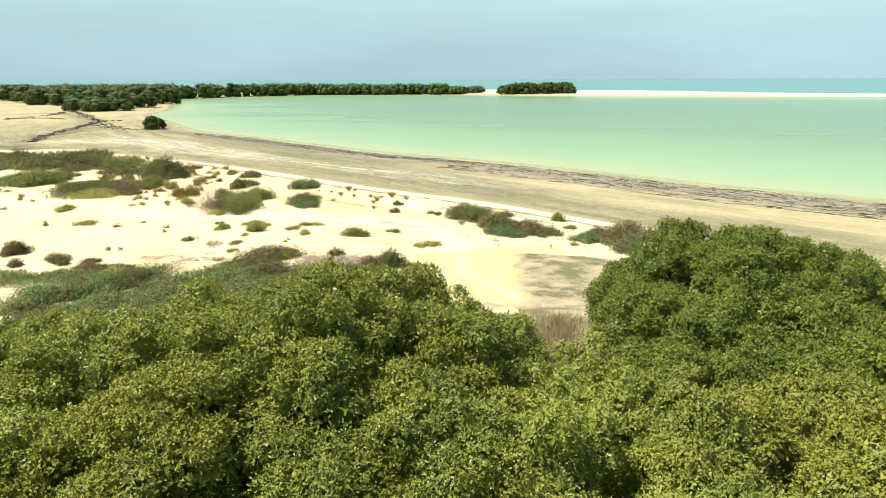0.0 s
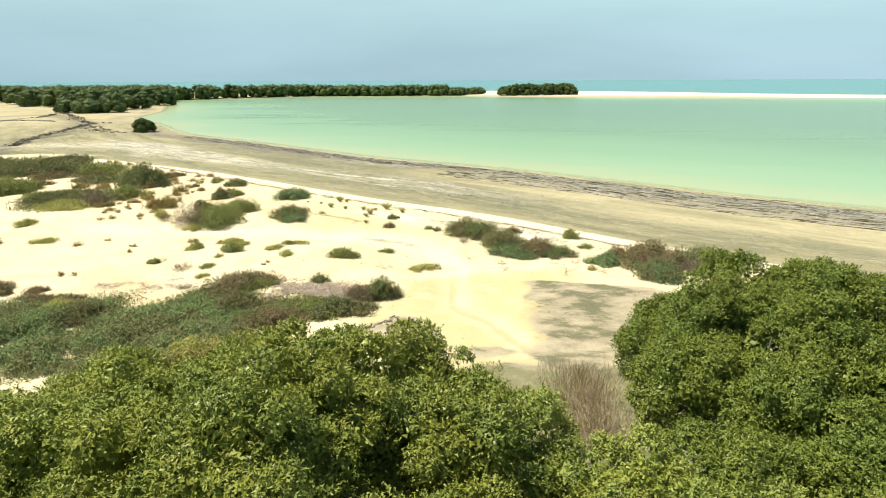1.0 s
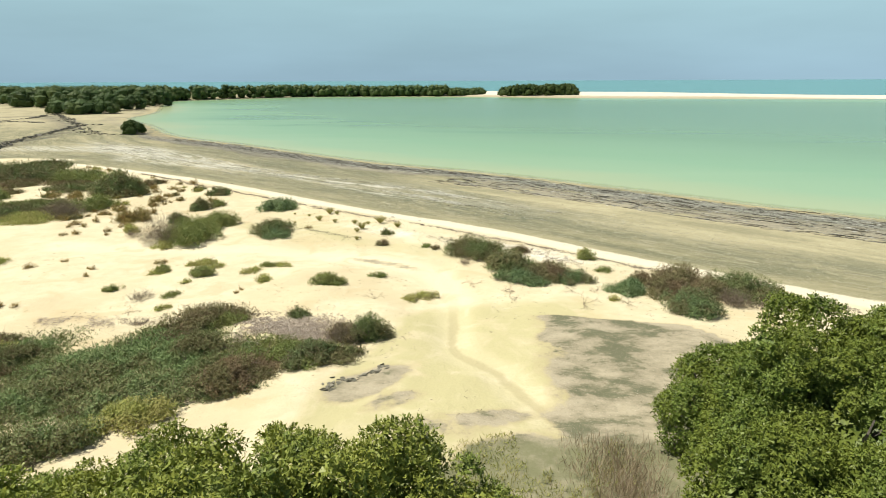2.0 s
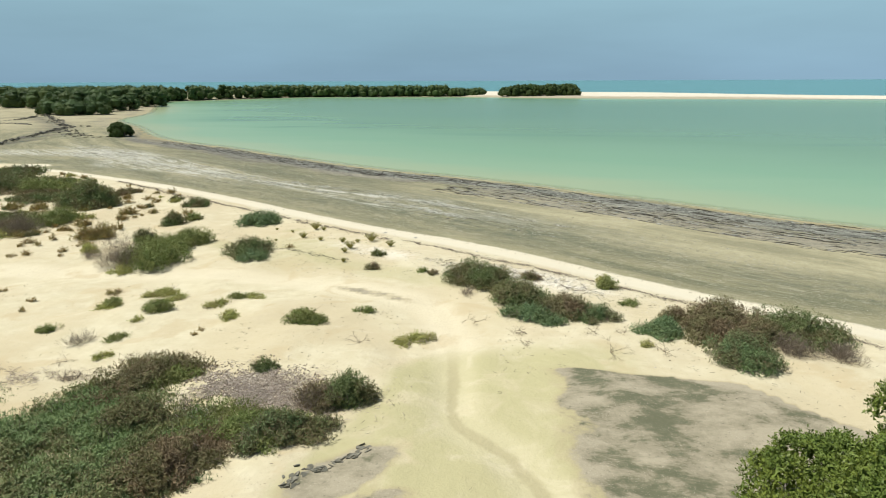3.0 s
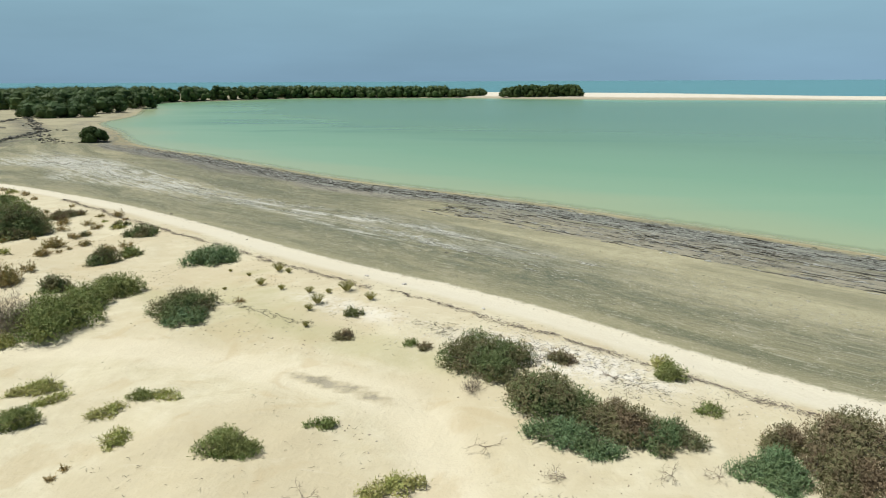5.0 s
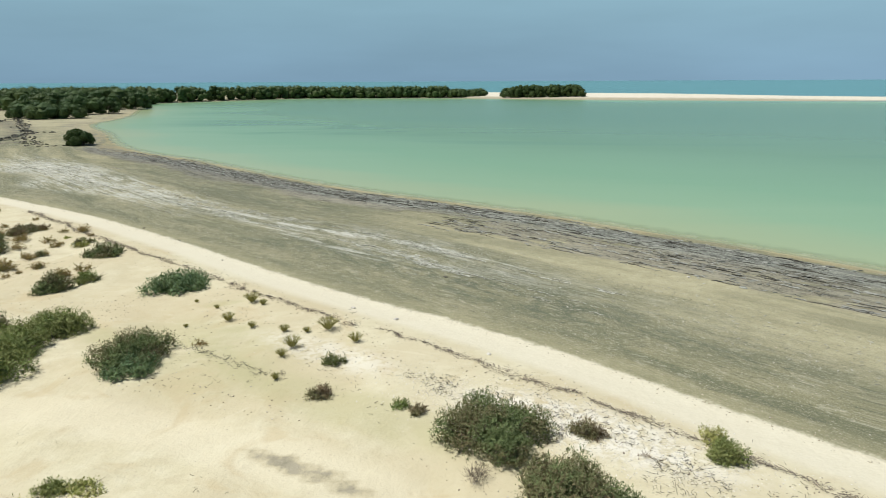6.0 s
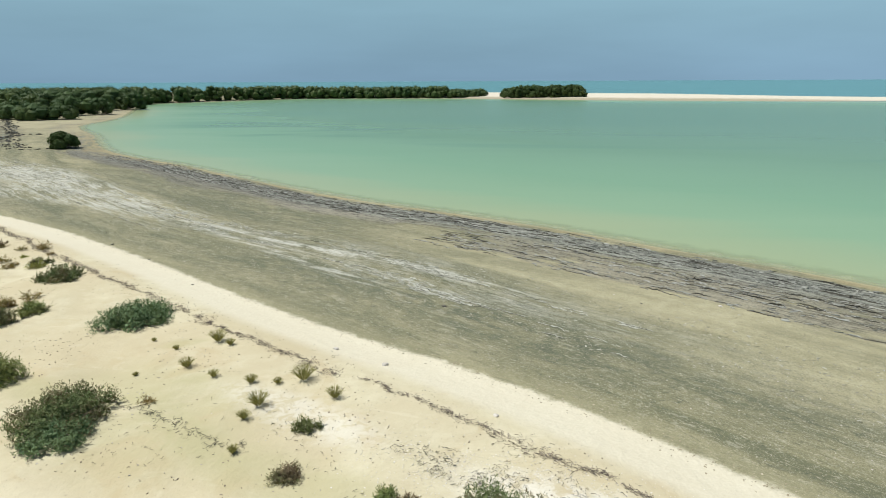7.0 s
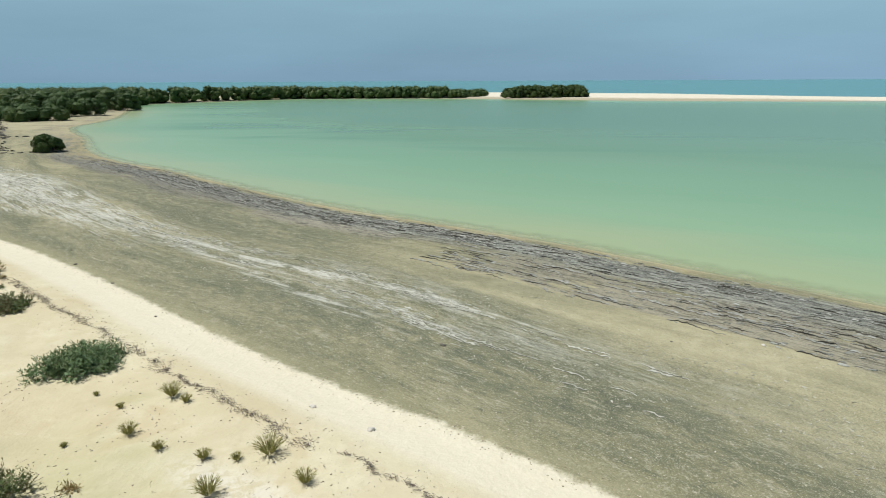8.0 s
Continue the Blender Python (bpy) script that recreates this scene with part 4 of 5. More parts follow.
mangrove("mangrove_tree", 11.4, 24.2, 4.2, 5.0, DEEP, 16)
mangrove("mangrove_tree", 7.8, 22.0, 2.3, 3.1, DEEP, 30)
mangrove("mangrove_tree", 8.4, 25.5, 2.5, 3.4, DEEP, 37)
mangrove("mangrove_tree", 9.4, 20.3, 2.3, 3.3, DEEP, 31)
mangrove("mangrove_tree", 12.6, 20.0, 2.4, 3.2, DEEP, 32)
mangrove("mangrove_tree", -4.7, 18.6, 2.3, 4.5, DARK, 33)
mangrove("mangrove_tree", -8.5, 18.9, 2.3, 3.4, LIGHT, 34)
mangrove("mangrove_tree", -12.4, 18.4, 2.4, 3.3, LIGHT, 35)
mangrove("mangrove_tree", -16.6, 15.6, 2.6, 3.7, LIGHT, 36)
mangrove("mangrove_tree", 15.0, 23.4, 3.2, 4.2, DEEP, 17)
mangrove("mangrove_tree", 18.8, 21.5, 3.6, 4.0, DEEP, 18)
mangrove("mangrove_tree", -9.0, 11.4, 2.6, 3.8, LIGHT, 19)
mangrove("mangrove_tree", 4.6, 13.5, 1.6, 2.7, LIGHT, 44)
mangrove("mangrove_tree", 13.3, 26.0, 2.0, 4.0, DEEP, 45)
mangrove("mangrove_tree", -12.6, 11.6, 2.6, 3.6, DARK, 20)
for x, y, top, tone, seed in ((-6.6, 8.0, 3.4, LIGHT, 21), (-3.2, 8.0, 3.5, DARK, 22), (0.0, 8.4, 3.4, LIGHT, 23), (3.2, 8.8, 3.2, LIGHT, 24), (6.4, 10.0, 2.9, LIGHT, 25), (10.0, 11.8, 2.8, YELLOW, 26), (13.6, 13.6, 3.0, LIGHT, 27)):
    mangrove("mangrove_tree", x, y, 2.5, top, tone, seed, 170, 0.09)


# ---- far mangroves ----
ball = bmesh.new()
bmesh.ops.create_icosphere(ball, subdivisions=1, radius=1.0)
BALL_AT = np.array([v.co[:] for v in ball.verts])
BALL_SIDES = np.array([[v.index for v in f.verts] for f in ball.faces])
ball.free()


def clump_arrays(r, tall, rng):
    """A far crown: rounded knobbly clumps heaped into a dome, with loose leaf sprays over them."""
    n = int(16 + rng.integers(0, 6))
    k = np.arange(n) + 0.5
    up = 1.0 - 1.45 * k / n
    around = k * 2.39996 + rng.normal(size=n) * 0.5
    flat = np.sqrt(np.maximum(0, 1 - up ** 2))
    verts, sides, count = [], [], 0
    for i in range(n):
        size = rng.uniform(0.22, 0.46) * r
        heart = np.array([math.cos(around[i]) * flat[i] * (r - 0.7 * size), math.sin(around[i]) * flat[i] * (r - 0.7 * size), up[i] * (tall - 0.55 * size) * rng.uniform(0.88, 1.04)])
        d = BALL_AT
        knob = 1 + 0.10 * np.sin(d[:, 0] * 5 + i) * np.sin(d[:, 1] * 5 + 2 * i + d[:, 2] * 4) + 0.07 * rng.normal(size=len(d))
        verts.append(heart + d * (0.90 * size * knob)[:, None] * (1, 1, 0.85))
        sides.append(BALL_SIDES.ravel() + count)
        count += len(d)
        m = 190
        d = unit(rng.normal(size=(m, 3)) + np.array([0, 0, 0.3]))
        v, f = blade_arrays(heart + d * size * rng.uniform(0.92, 1.10, (m, 1)) * (1, 1, 0.85), np.cross(d, rng.normal(size=(m, 3))), rng.uniform(0.25, 0.5, m), rng.uniform(0.15, 0.3, m), rng, d, 0.5)
        verts.append(v)
        sides.append(f + count)
        count += len(v)
    return np.vstack(verts), np.concatenate(sides)


def far_tree(name, x, y, r, top, seed, label):
    """A mangrove across the flats: short trunk and limbs under a rounded crown."""
    rng = np.random.default_rng(seed)
    floor = height_at(x, y) - 0.05
    base = new(name, None)
    base.matrix_world = pose(x, y, floor, 0, 0, rng.uniform(0, 360))
    v, f = clump_arrays(r, top * 0.68, rng)
    v[:, 2] = np.maximum(v[:, 2] + top * 0.34, 0.15)
    part("crown", mesh_from("crown", v, f, 3, FAR_LEAF), base)
    runs = []
    for k in range(5):
        a = k * 1.2566 + rng.uniform(-0.4, 0.4)
        grow((0.15 * math.cos(a), 0.15 * math.sin(a), 0), (math.cos(a) * r, math.sin(a) * r, top * 0.5), r * 0.4, 0.12, rng, 1, runs, 0.15)
    part("trunk", limbs_mesh("trunk", runs, BARK), base, "grey-brown forked trunk and limbs")
    return tagged(base, label, "tree", "mangroves along the far shore")


far_tree("mangrove_bush", -64.6, 131.5, 2.1, 2.6, 40, "lone round dark green mangrove bush by the waterline")
mangrove("mangrove_seedling", -133.5, 209.5, 1.1, 2.2, FAR_LEAF, 41, 60, 0.2, "young mangrove standing alone beside a creek", "mangroves along the far shore", (0.4, 0.7), 0.5)
for k, (x, y, r, top) in enumerate(((-121, 206, 5.6, 4.2), (-113.5, 208, 4.2, 4.0), (-128, 210, 5.5, 5.2), (-124, 228, 5.5, 5.4), (-118, 234, 4.2, 4.6), (-133, 228, 6.0, 6.2), (-135, 262, 6.0, 6.4), (-127, 271, 5.0, 5.6),
                                    (-145, 240, 6.5, 6.4), (-160, 252, 6.5, 6.4), (-174, 256, 6.0, 6.0), (-190, 272, 6.0, 6.2), (-210, 288, 6.5, 6.4), (-146, 285, 6.5, 7.0), (-144, 300, 6.0, 5.8), (-150, 322, 6.0, 5.8), (-152, 345, 6.0, 5.8))):
    far_tree("mangrove_tree", x, y, r, top * (1.0 if y < 220 else 1.14), 50 + k, "dark green rounded mangrove at the edge of the flats")


def woods(name, spots, label):
    """Woods too far to count: one mesh of many merged crowns."""
    rng = np.random.default_rng(77)
    vs, fs, count = [], [], 0
    for x, y, r, top in spots:
        v, f = clump_arrays(r, top * 0.70, rng)
        v[:, 2] = np.maximum(v[:, 2] + top * 0.34 + 0.3, 0.1)
        v[:, 0] += x
        v[:, 1] += y
        vs.append(v)
        fs.append(f + count)
        count += len(v)
    ob = new(name, mesh_from(name, np.vstack(vs), np.concatenate(fs), 3, FAR_LEAF))
    return tagged(ob, label, "trees", kind="stuff")


rng = np.random.default_rng(31)
spots = []
for k in range(42):
    row = 0 if k < 28 else 1
    x = -160 + 170 * (k / 27 if row == 0 else (k - 28) / 13)
    edge = np.interp(x, (-160, -155, -129, -99, -20, 3, 16), (332, 336, 376, 411, 411, 407, 400))
    edge += 12 * float(smooth(-2, 8, np.array(x)))
    spots.append((x + rng.uniform(-1.5, 1.5), edge + 6 + 8 * row + rng.uniform(-1.5, 1.5), rng.uniform(5.4, 7.2), rng.uniform(5.7, 6.8) * (1 if x < -8 else 0.75) * (1.12 if x < -95 else 1)))
woods("mangrove_woods", spots, "long dark green band of mangroves lining the far shore")
spots = []
for u in np.linspace(0, 1, 12):
    x = 28 + 40 * u
    for row in range(2):
        spots.append((x, 402 - 0.16 * (x - 22) + 9 * row + rng.uniform(-1, 1), rng.uniform(3.2, 4.6), rng.uniform(5.8, 7.4) * (0.55 + 0.45 * math.sin(math.pi * min(1, 0.12 + u * 1.4)) if u < 0.3 else 1)))
woods("mangrove_island", spots, "isolated dark green mangrove clump on the pale sandbar")
spots = []
for row in range(9):
    for k in range(13):
        x, y = -250 + 9.6 * k + 4.8 * (row % 2), 232 + 13.5 * row
        front = np.interp(x, (-250, -210, -172, -145, -128), (318, 292, 262, 246, 282))
        shore = np.interp(y, (220, 290, 335, 380), (-112, -140, -160, -135))
        if y > front and x < shore - 4 and x > -0.80 * y:
            spots.append((x + rng.uniform(-2, 2), y + rng.uniform(-3, 3), rng.uniform(6.0, 7.6), rng.uniform(6.6, 7.6)))
woods("mangrove_woods", spots, "dark green mangrove woods stretching along the coast")

# ---- scrub ----
shrub(-20.6, 62.5, 1.12, 1.20, 0.68, 28, 'mixed')
shrub(-23.5, 64.9, 0.52, 0.36, 0.48, 30, 'olive')
shrub(-29.1, 62.5, 1.69, 2.11, 2.20, 36, 'mixed')
shrub(-24.5, 59.5, 0.64, 0.82, 0.80, 34, 'rust')
shrub(-25.1, 62.0, 0.31, 0.40, 0.36, 33, 'rust')
shrub(-24.6, 62.8, 0.34, 0.43, 0.36, 32, 'rust')
shrub(-22.9, 60.0, 0.37, 0.48, 0.38, 32, 'rust')
shrub(-12.8, 38.1, 0.30, 0.23, 0.28, 41, 'olive')
shrub(-9.8, 37.3, 0.17, 0.18, 0.16, 35, 'rust')
shrub(-1.6, 36.75, 0.50, 0.45, 0.36, 8, 'olive')
shrub(-0.95, 37.1, 0.60, 0.55, 0.50, 5, 'olive')
shrub(-21.3, 41.8, 0.19, 0.25, 0.22, 39, 'rust')
shrub(-19.0, 40.6, 0.26, 0.29, 0.26, 37, 'rust')
shrub(-9.9, 36.9, 0.14, 0.11, 0.12, 25, 'rust')
shrub(-46.9, 79.3, 2.50, 1.72, 1.02, 36, 'mixed')
shrub(-39.3, 71.2, 2.74, 1.87, 1.38, 35, 'mixed')
shrub(-32.6, 67.3, 1.40, 1.77, 1.36, 32, 'green')
shrub(-28.6, 62.1, 1.78, 1.56, 1.06, 32, 'mixed')
shrub(-28.8, 53.5, 1.44, 1.80, 1.50, 37, 'dead')
shrub(-28.3, 56.8, 1.86, 1.45, 0.96, 35, 'green')
shrub(-22.8, 52.0, 1.38, 1.07, 0.80, 32, 'rust')
shrub(-25.9, 53.8, 0.58, 0.46, 0.46, 34, 'rust')
shrub(-25.4, 55.2, 0.79, 0.63, 0.68, 33, 'rust')
shrub(-24.9, 59.6, 0.81, 0.64, 0.68, 30, 'rust')
shrub(-22.9, 59.9, 0.55, 0.43, 0.36, 28, 'rust')
shrub(-23.6, 65.3, 0.61, 0.42, 0.52, 26, 'mixed')
shrub(-26.2, 50.6, 0.53, 0.42, 0.42, 37, 'rust')
shrub(-25.2, 50.1, 0.28, 0.36, 0.38, 36, 'rust')
shrub(-25.1, 51.4, 0.29, 0.37, 0.58, 35, 'rust')
shrub(-22.8, 48.8, 0.42, 0.33, 0.34, 35, 'rust')
shrub(-24.5, 48.1, 0.33, 0.43, 0.38, 37, 'rust')
shrub(-25.2, 47.7, 0.33, 0.26, 0.28, 38, 'rust')
shrub(-42.6, 70.9, 0.55, 0.70, 0.78, 38, 'rust')
shrub(-32.7, 61.5, 0.92, 1.17, 0.72, 36, 'rust')
shrub(-35.1, 61.5, 1.03, 1.21, 0.62, 37, 'rust')
shrub(-35.4, 66.7, 0.50, 0.40, 0.44, 35, 'rust')
shrub(-34.1, 66.2, 0.45, 0.36, 0.44, 34, 'rust')
shrub(-11.3, 30.7, 2.07, 1.90, 0.34, 37, 'mat')
shrub(-9.5, 28.6, 2.30, 2.06, 0.10, 36, 'mat')
shrub(-8.3, 30.7, 2.40, 2.16, 0.10, 29, 'mat')
shrub(1.42, 43.8, 1.64, 1.38, 1.12, -2, 'mixed')
shrub(1.0, 41.9, 0.56, 0.39, 0.40, -1, 'dead')
shrub(4.1, 43.9, 0.78, 0.46, 0.48, -9, 'brown')
shrub(3.3, 40.7, 1.50, 1.75, 1.08, -8, 'mixed')
shrub(3.7, 39.0, 1.35, 0.90, 0.58, -10, 'blue')
shrub(5.2, 39.4, 1.45, 1.05, 0.80, -14, 'brown')
shrub(6.3, 39.1, 1.05, 0.85, 0.55, -19, 'heath')
shrub(7.75, 42.8, 0.58, 0.62, 0.80, -19, 'green')
shrub(7.7, 43.7, 0.42, 0.42, 0.72, -12, 'olive')
shrub(8.3, 40.7, 0.52, 0.36, 0.26, -22, 'green')
shrub(-16.5, 47.2, 1.68, 2.05, 1.40, 34, 'green')
shrub(-16.2, 50.9, 1.77, 1.53, 1.04, 30, 'green')
shrub(-16.2, 49.2, 1.30, 1.10, 0.85, 30, 'green')
shrub(-17.9, 46.4, 1.21, 1.50, 2.02, 37, 'dead')
shrub(-17.5, 45.4, 0.53, 0.67, 0.68, 37, 'olive')
shrub(-20.3, 47.6, 0.57, 0.73, 0.66, 39, 'dead')
shrub(-21.3, 48.9, 0.56, 0.71, 0.72, 39, 'olive')
shrub(-23.3, 51.8, 0.76, 0.97, 1.14, 38, 'rust')
shrub(-22.5, 52.3, 0.99, 1.25, 1.14, 37, 'rust')
shrub(-19.3, 51.3, 0.90, 0.71, 0.80, 34, 'mixed')
shrub(-11.6, 48.7, 1.45, 1.50, 0.90, 24, 'mixed')
shrub(-11.2, 47.7, 0.95, 0.85, 0.48, 24, 'blue')
shrub(-13.7, 57.0, 1.57, 1.36, 0.94, 22, 'blue')
shrub(-19.6, 56.3, 0.95, 1.05, 0.80, 30, 'mixed')
shrub(-18.7, 57.7, 0.85, 0.60, 0.50, 30, 'green')
shrub(-13.3, 41.4, 0.88, 0.60, 0.28, 35, 'olive')
shrub(-12.4, 40.7, 0.60, 0.42, 0.28, 34, 'olive')
shrub(-12.6, 39.2, 0.69, 0.60, 0.68, 37, 'green')
shrub(-14.7, 39.8, 0.46, 0.58, 0.44, 40, 'green')
shrub(-10.2, 40.0, 0.62, 0.49, 0.30, 30, 'olive')
shrub(-9.7, 41.0, 0.56, 0.44, 0.22, 28, 'green')
shrub(-8.9, 41.1, 0.56, 0.44, 0.24, 26, 'olive')
shrub(-9.1, 38.6, 0.54, 0.43, 0.46, 30, 'olive')
shrub(-16.0, 41.6, 0.20, 0.26, 0.22, 40, 'rust')
shrub(-15.7, 41.9, 0.22, 0.29, 0.24, 39, 'rust')
shrub(-3.5, 39.7, 0.42, 0.37, 0.32, 13, 'green')
shrub(-6.0, 38.2, 1.08, 0.78, 0.48, 21, 'green')
shrub(-4.1, 48.5, 0.44, 0.39, 0.42, 10, 'dark')
shrub(-4.1, 46.4, 0.60, 0.48, 0.36, 11, 'brown')
shrub(-9.6, 49.8, 0.27, 0.34, 0.32, 20, 'rust')
shrub(-1.4, 45.6, 0.34, 0.30, 0.26, 4, 'green')
shrub(-0.8, 45.3, 0.42, 0.34, 0.24, 4, 'brown')
shrub(8.7, 37.5, 1.04, 1.19, 0.60, -22, 'blue')
shrub(9.6, 39.0, 0.80, 0.70, 0.74, -22, 'brown')
shrub(11.4, 38.3, 1.62, 1.95, 1.06, -27, 'brown')
shrub(13.9, 37.4, 1.78, 1.67, 1.00, -33, 'mixed')
shrub(10.8, 34.9, 1.40, 1.45, 0.85, -29, 'heath')
shrub(12.5, 35.3, 0.74, 0.92, 0.88, -33, 'dead')
shrub(14.3, 35.3, 0.92, 0.97, 0.54, -37, 'dead')
shrub(10.2, 37.3, 1.02, 1.25, 0.82, -25, 'brown')
shrub(11.9, 36.6, 0.98, 1.21, 0.92, -30, 'brown')
shrub(7.6, 36.0, 0.29, 0.37, 0.28, -20, 'olive')
shrub(-9.8, 33.6, 1.85, 1.35, 0.75, 10, 'brown')
shrub(-8.8, 33.2, 0.91, 0.62, 0.40, 30, 'green')
shrub(-11.5, 32.9, 0.32, 0.34, 0.30, 37, 'green')
shrub(-12.7, 33.5, 0.51, 0.40, 0.20, 39, 'dead')
shrub(-6.2, 34.0, 0.57, 0.45, 0.50, 22, 'mixed')
shrub(-2.75, 31.9, 0.95, 1.0, 1.08, 12, 'mixed')
shrub(-3.7, 31.8, 0.85, 0.8, 0.70, 15, 'brown')
shrub(-3.8, 31.7, 0.86, 0.74, 0.84, 17, 'dead')
shrub(-14.0, 36.3, 0.70, 0.55, 0.48, 37, 'dead')
shrub(-12.9, 36.4, 0.55, 0.43, 0.20, 35, 'green')
shrub(-12.5, 35.0, 0.37, 0.29, 0.30, 36, 'olive')
shrub(-16.0, 37.1, 0.42, 0.37, 0.42, 39, 'green')
shrub(-15.0, 39.8, 0.78, 0.61, 0.32, 34, 'olive')
shrub(-15.8, 41.6, 0.38, 0.30, 0.24, 34, 'rust')
shrub(-10.5, 31.7, 1.94, 1.78, 0.10, 37, 'mat')
shrub(-9.9, 30.3, 1.48, 1.38, 0.10, 38, 'mat')
shrub(-9.1, 31.9, 1.46, 1.23, 0.10, 33, 'mat')
shrub(-9.2, 31.4, 0.71, 0.62, 0.36, 34, 'brown')
shrub(-6.7, 30.6, 1.42, 1.19, 0.10, 28, 'green')
shrub(-5.2, 30.5, 1.0, 0.7, 0.26, 22, 'mixed')
shrub(-6.9, 30.1, 1.59, 1.33, 0.10, 30, 'brown')
shrub(-53.6, 74.7, 2.50, 3.14, 1.62, 36, 'mixed')
shrub(-39.7, 58.3, 2.51, 2.19, 1.52, 35, 'green')
shrub(-33.5, 55.0, 2.10, 1.64, 0.90, 32, 'mixed')
shrub(-42.8, 59.2, 1.70, 1.34, 0.54, 37, 'green')
shrub(-44.5, 69.8, 3.99, 2.70, 1.64, 33, 'mixed')
shrub(-24.2, 33.4, 0.89, 0.62, 0.72, 38, 'brown')
shrub(-21.3, 32.4, 0.63, 0.80, 0.66, 35, 'brown')
shrub(-19.5, 32.2, 0.75, 0.52, 0.34, 33, 'brown')
shrub(-22.9, 31.4, 0.61, 0.42, 0.46, 38, 'brown')
shrub(-19.8, 34.8, 0.25, 0.32, 0.26, 31, 'rust')
shrub(-19.1, 34.8, 0.22, 0.28, 0.24, 31, 'rust')
shrub(-18.6, 39.3, 0.19, 0.24, 0.22, 27, 'rust')
shrub(-28.0, 41.5, 0.30, 0.39, 0.46, 35, 'rust')
shrub(-29.5, 46.2, 0.99, 0.69, 0.40, 34, 'olive')
shrub(-25.6, 41.7, 1.00, 0.59, 0.18, 33, 'olive')
shrub(-22.6, 40.9, 0.49, 0.34, 0.32, 31, 'rust')
shrub(-34.4, 46.2, 0.44, 0.31, 0.26, 38, 'rust')
shrub(-47.4, 72.7, 5.91, 6.57, 1.32, 34, 'mixed')
shrub(-31.9, 55.4, 4.50, 4.21, 0.64, 31, 'mixed')
shrub(-41.3, 58.6, 2.81, 2.70, 1.28, 36, 'mat')
shrub(-37.9, 69.4, 2.30, 2.02, 1.38, 30, 'green')
shrub(-30.1, 63.2, 2.39, 2.98, 1.52, 26, 'mixed')
shrub(-16.6, 28.5, 1.78, 1.52, 0.98, 37, 'mat')
shrub(-14.9, 25.7, 1.37, 1.55, 0.82, 38, 'mat')
shrub(-16.0, 30.8, 2.59, 2.17, 0.10, 34, 'mat')
shrub(-17.6, 29.0, 1.09, 0.95, 0.38, 38, 'mixed')
shrub(-15.9, 29.8, 1.21, 1.05, 0.62, 38, 'mixed')
shrub(-12.9, 26.8, 1.93, 1.45, 0.80, 37, 'mat')
shrub(-12.1, 29.2, 2.58, 1.91, 0.72, 32, 'mat')
shrub(-9.4, 27.6, 2.39, 1.77, 0.66, 28, 'mat')
shrub(-11.0, 24.1, 1.94, 1.28, 1.14, 37, 'mat')
shrub(-11.4, 32.1, 1.80, 1.37, 0.28, 27, 'mat')
shrub(-7.0, 28.3, 1.25, 1.30, 0.80, 21, 'brown')
shrub(-4.7, 29.7, 1.12, 0.80, 0.66, 35, 'heath')
shrub(-9.0, 30.6, 1.13, 1.19, 0.62, 24, 'mixed')
shrub(-9.2, 25.8, 1.18, 0.91, 0.68, 30, 'olive')
shrub(-17.0, 30.6, 0.68, 0.80, 0.68, 39, 'olive')
shrub(-18.3, 26.6, 1.97, 1.50, 1.00, 37, 'mat')
shrub(-17.1, 23.4, 0.70, 0.88, 0.78, 39, 'mat')
tuft(-9.16, 54.71, 0.38)
tuft(-9.45, 52.46, 0.29)
tuft(-8.15, 51.66, 0.20)
tuft(-6.68, 51.23, 0.23)
tuft(-5.74, 51.23, 0.17)
tuft(-4.92, 51.51, 0.42)
tuft(-5.93, 49.70, 0.36)
tuft(-3.59, 50.25, 0.29)
tuft(-10.55, 54.01, 0.14)
tuft(-11.87, 54.88, 0.11)
tuft(-8.53, 54.31, 0.20)
tuft(-11.05, 51.87, 0.11)
tuft(-6.12, 48.94, 0.22)
tuft(-5.90, 47.34, 0.18)

# the creeping carpet behind the mangroves
for x, y, rx, ry, h, turn, kind in ((-19.0, 29.8, 2.4, 1.3, 0.25, 8, "mat"), (-15.6, 30.4, 2.3, 1.4, 0.22, -4, "mat"), (-13.0, 29.2, 2.3, 1.7, 0.25, 10, "mat"), (-14.9, 27.6, 2.3, 1.0, 0.22, 0, "mat"),
                                    (-12.2, 26.8, 2.1, 1.3, 0.22, 12, "mat"), (-10.4, 26.6, 1.9, 1.2, 0.22, 0, "mat"), (-17.2, 25.4, 2.4, 1.1, 0.25, 5, "mat"), (-14.0, 24.6, 2.2, 1.2, 0.25, 0, "mat"),
                                    (-18.3, 31.2, 1.8, 0.6, 0.25, 6, "brown"), (-16.0, 28.9, 1.5, 0.6, 0.28, 12, "brown"), (-6.4, 28.9, 1.9, 0.9, 0.32, 4, "brown"), (-3.9, 29.9, 1.5, 0.7, 0.25, 10, "mixed"),
                                    (-10.8, 31.9, 1.4, 0.6, 0.30, 6, "brown"), (-22.5, 29.0, 2.4, 1.6, 0.25, 0, "mat"), (-8.2, 29.6, 2.0, 1.1, 0.3, 0, "mat"), (-5.2, 30.2, 1.5, 0.75, 0.4, 8, "green"), (-4.7, 29.2, 0.9, 0.5, 0.3, 12, "green"), (-7.4, 28.0, 1.7, 0.9, 0.35, 4, "heath"), (-9.4, 30.6, 1.8, 1.0, 0.3, 0, "mat")):
    shrub(x, y, rx, ry, h, turn, kind)

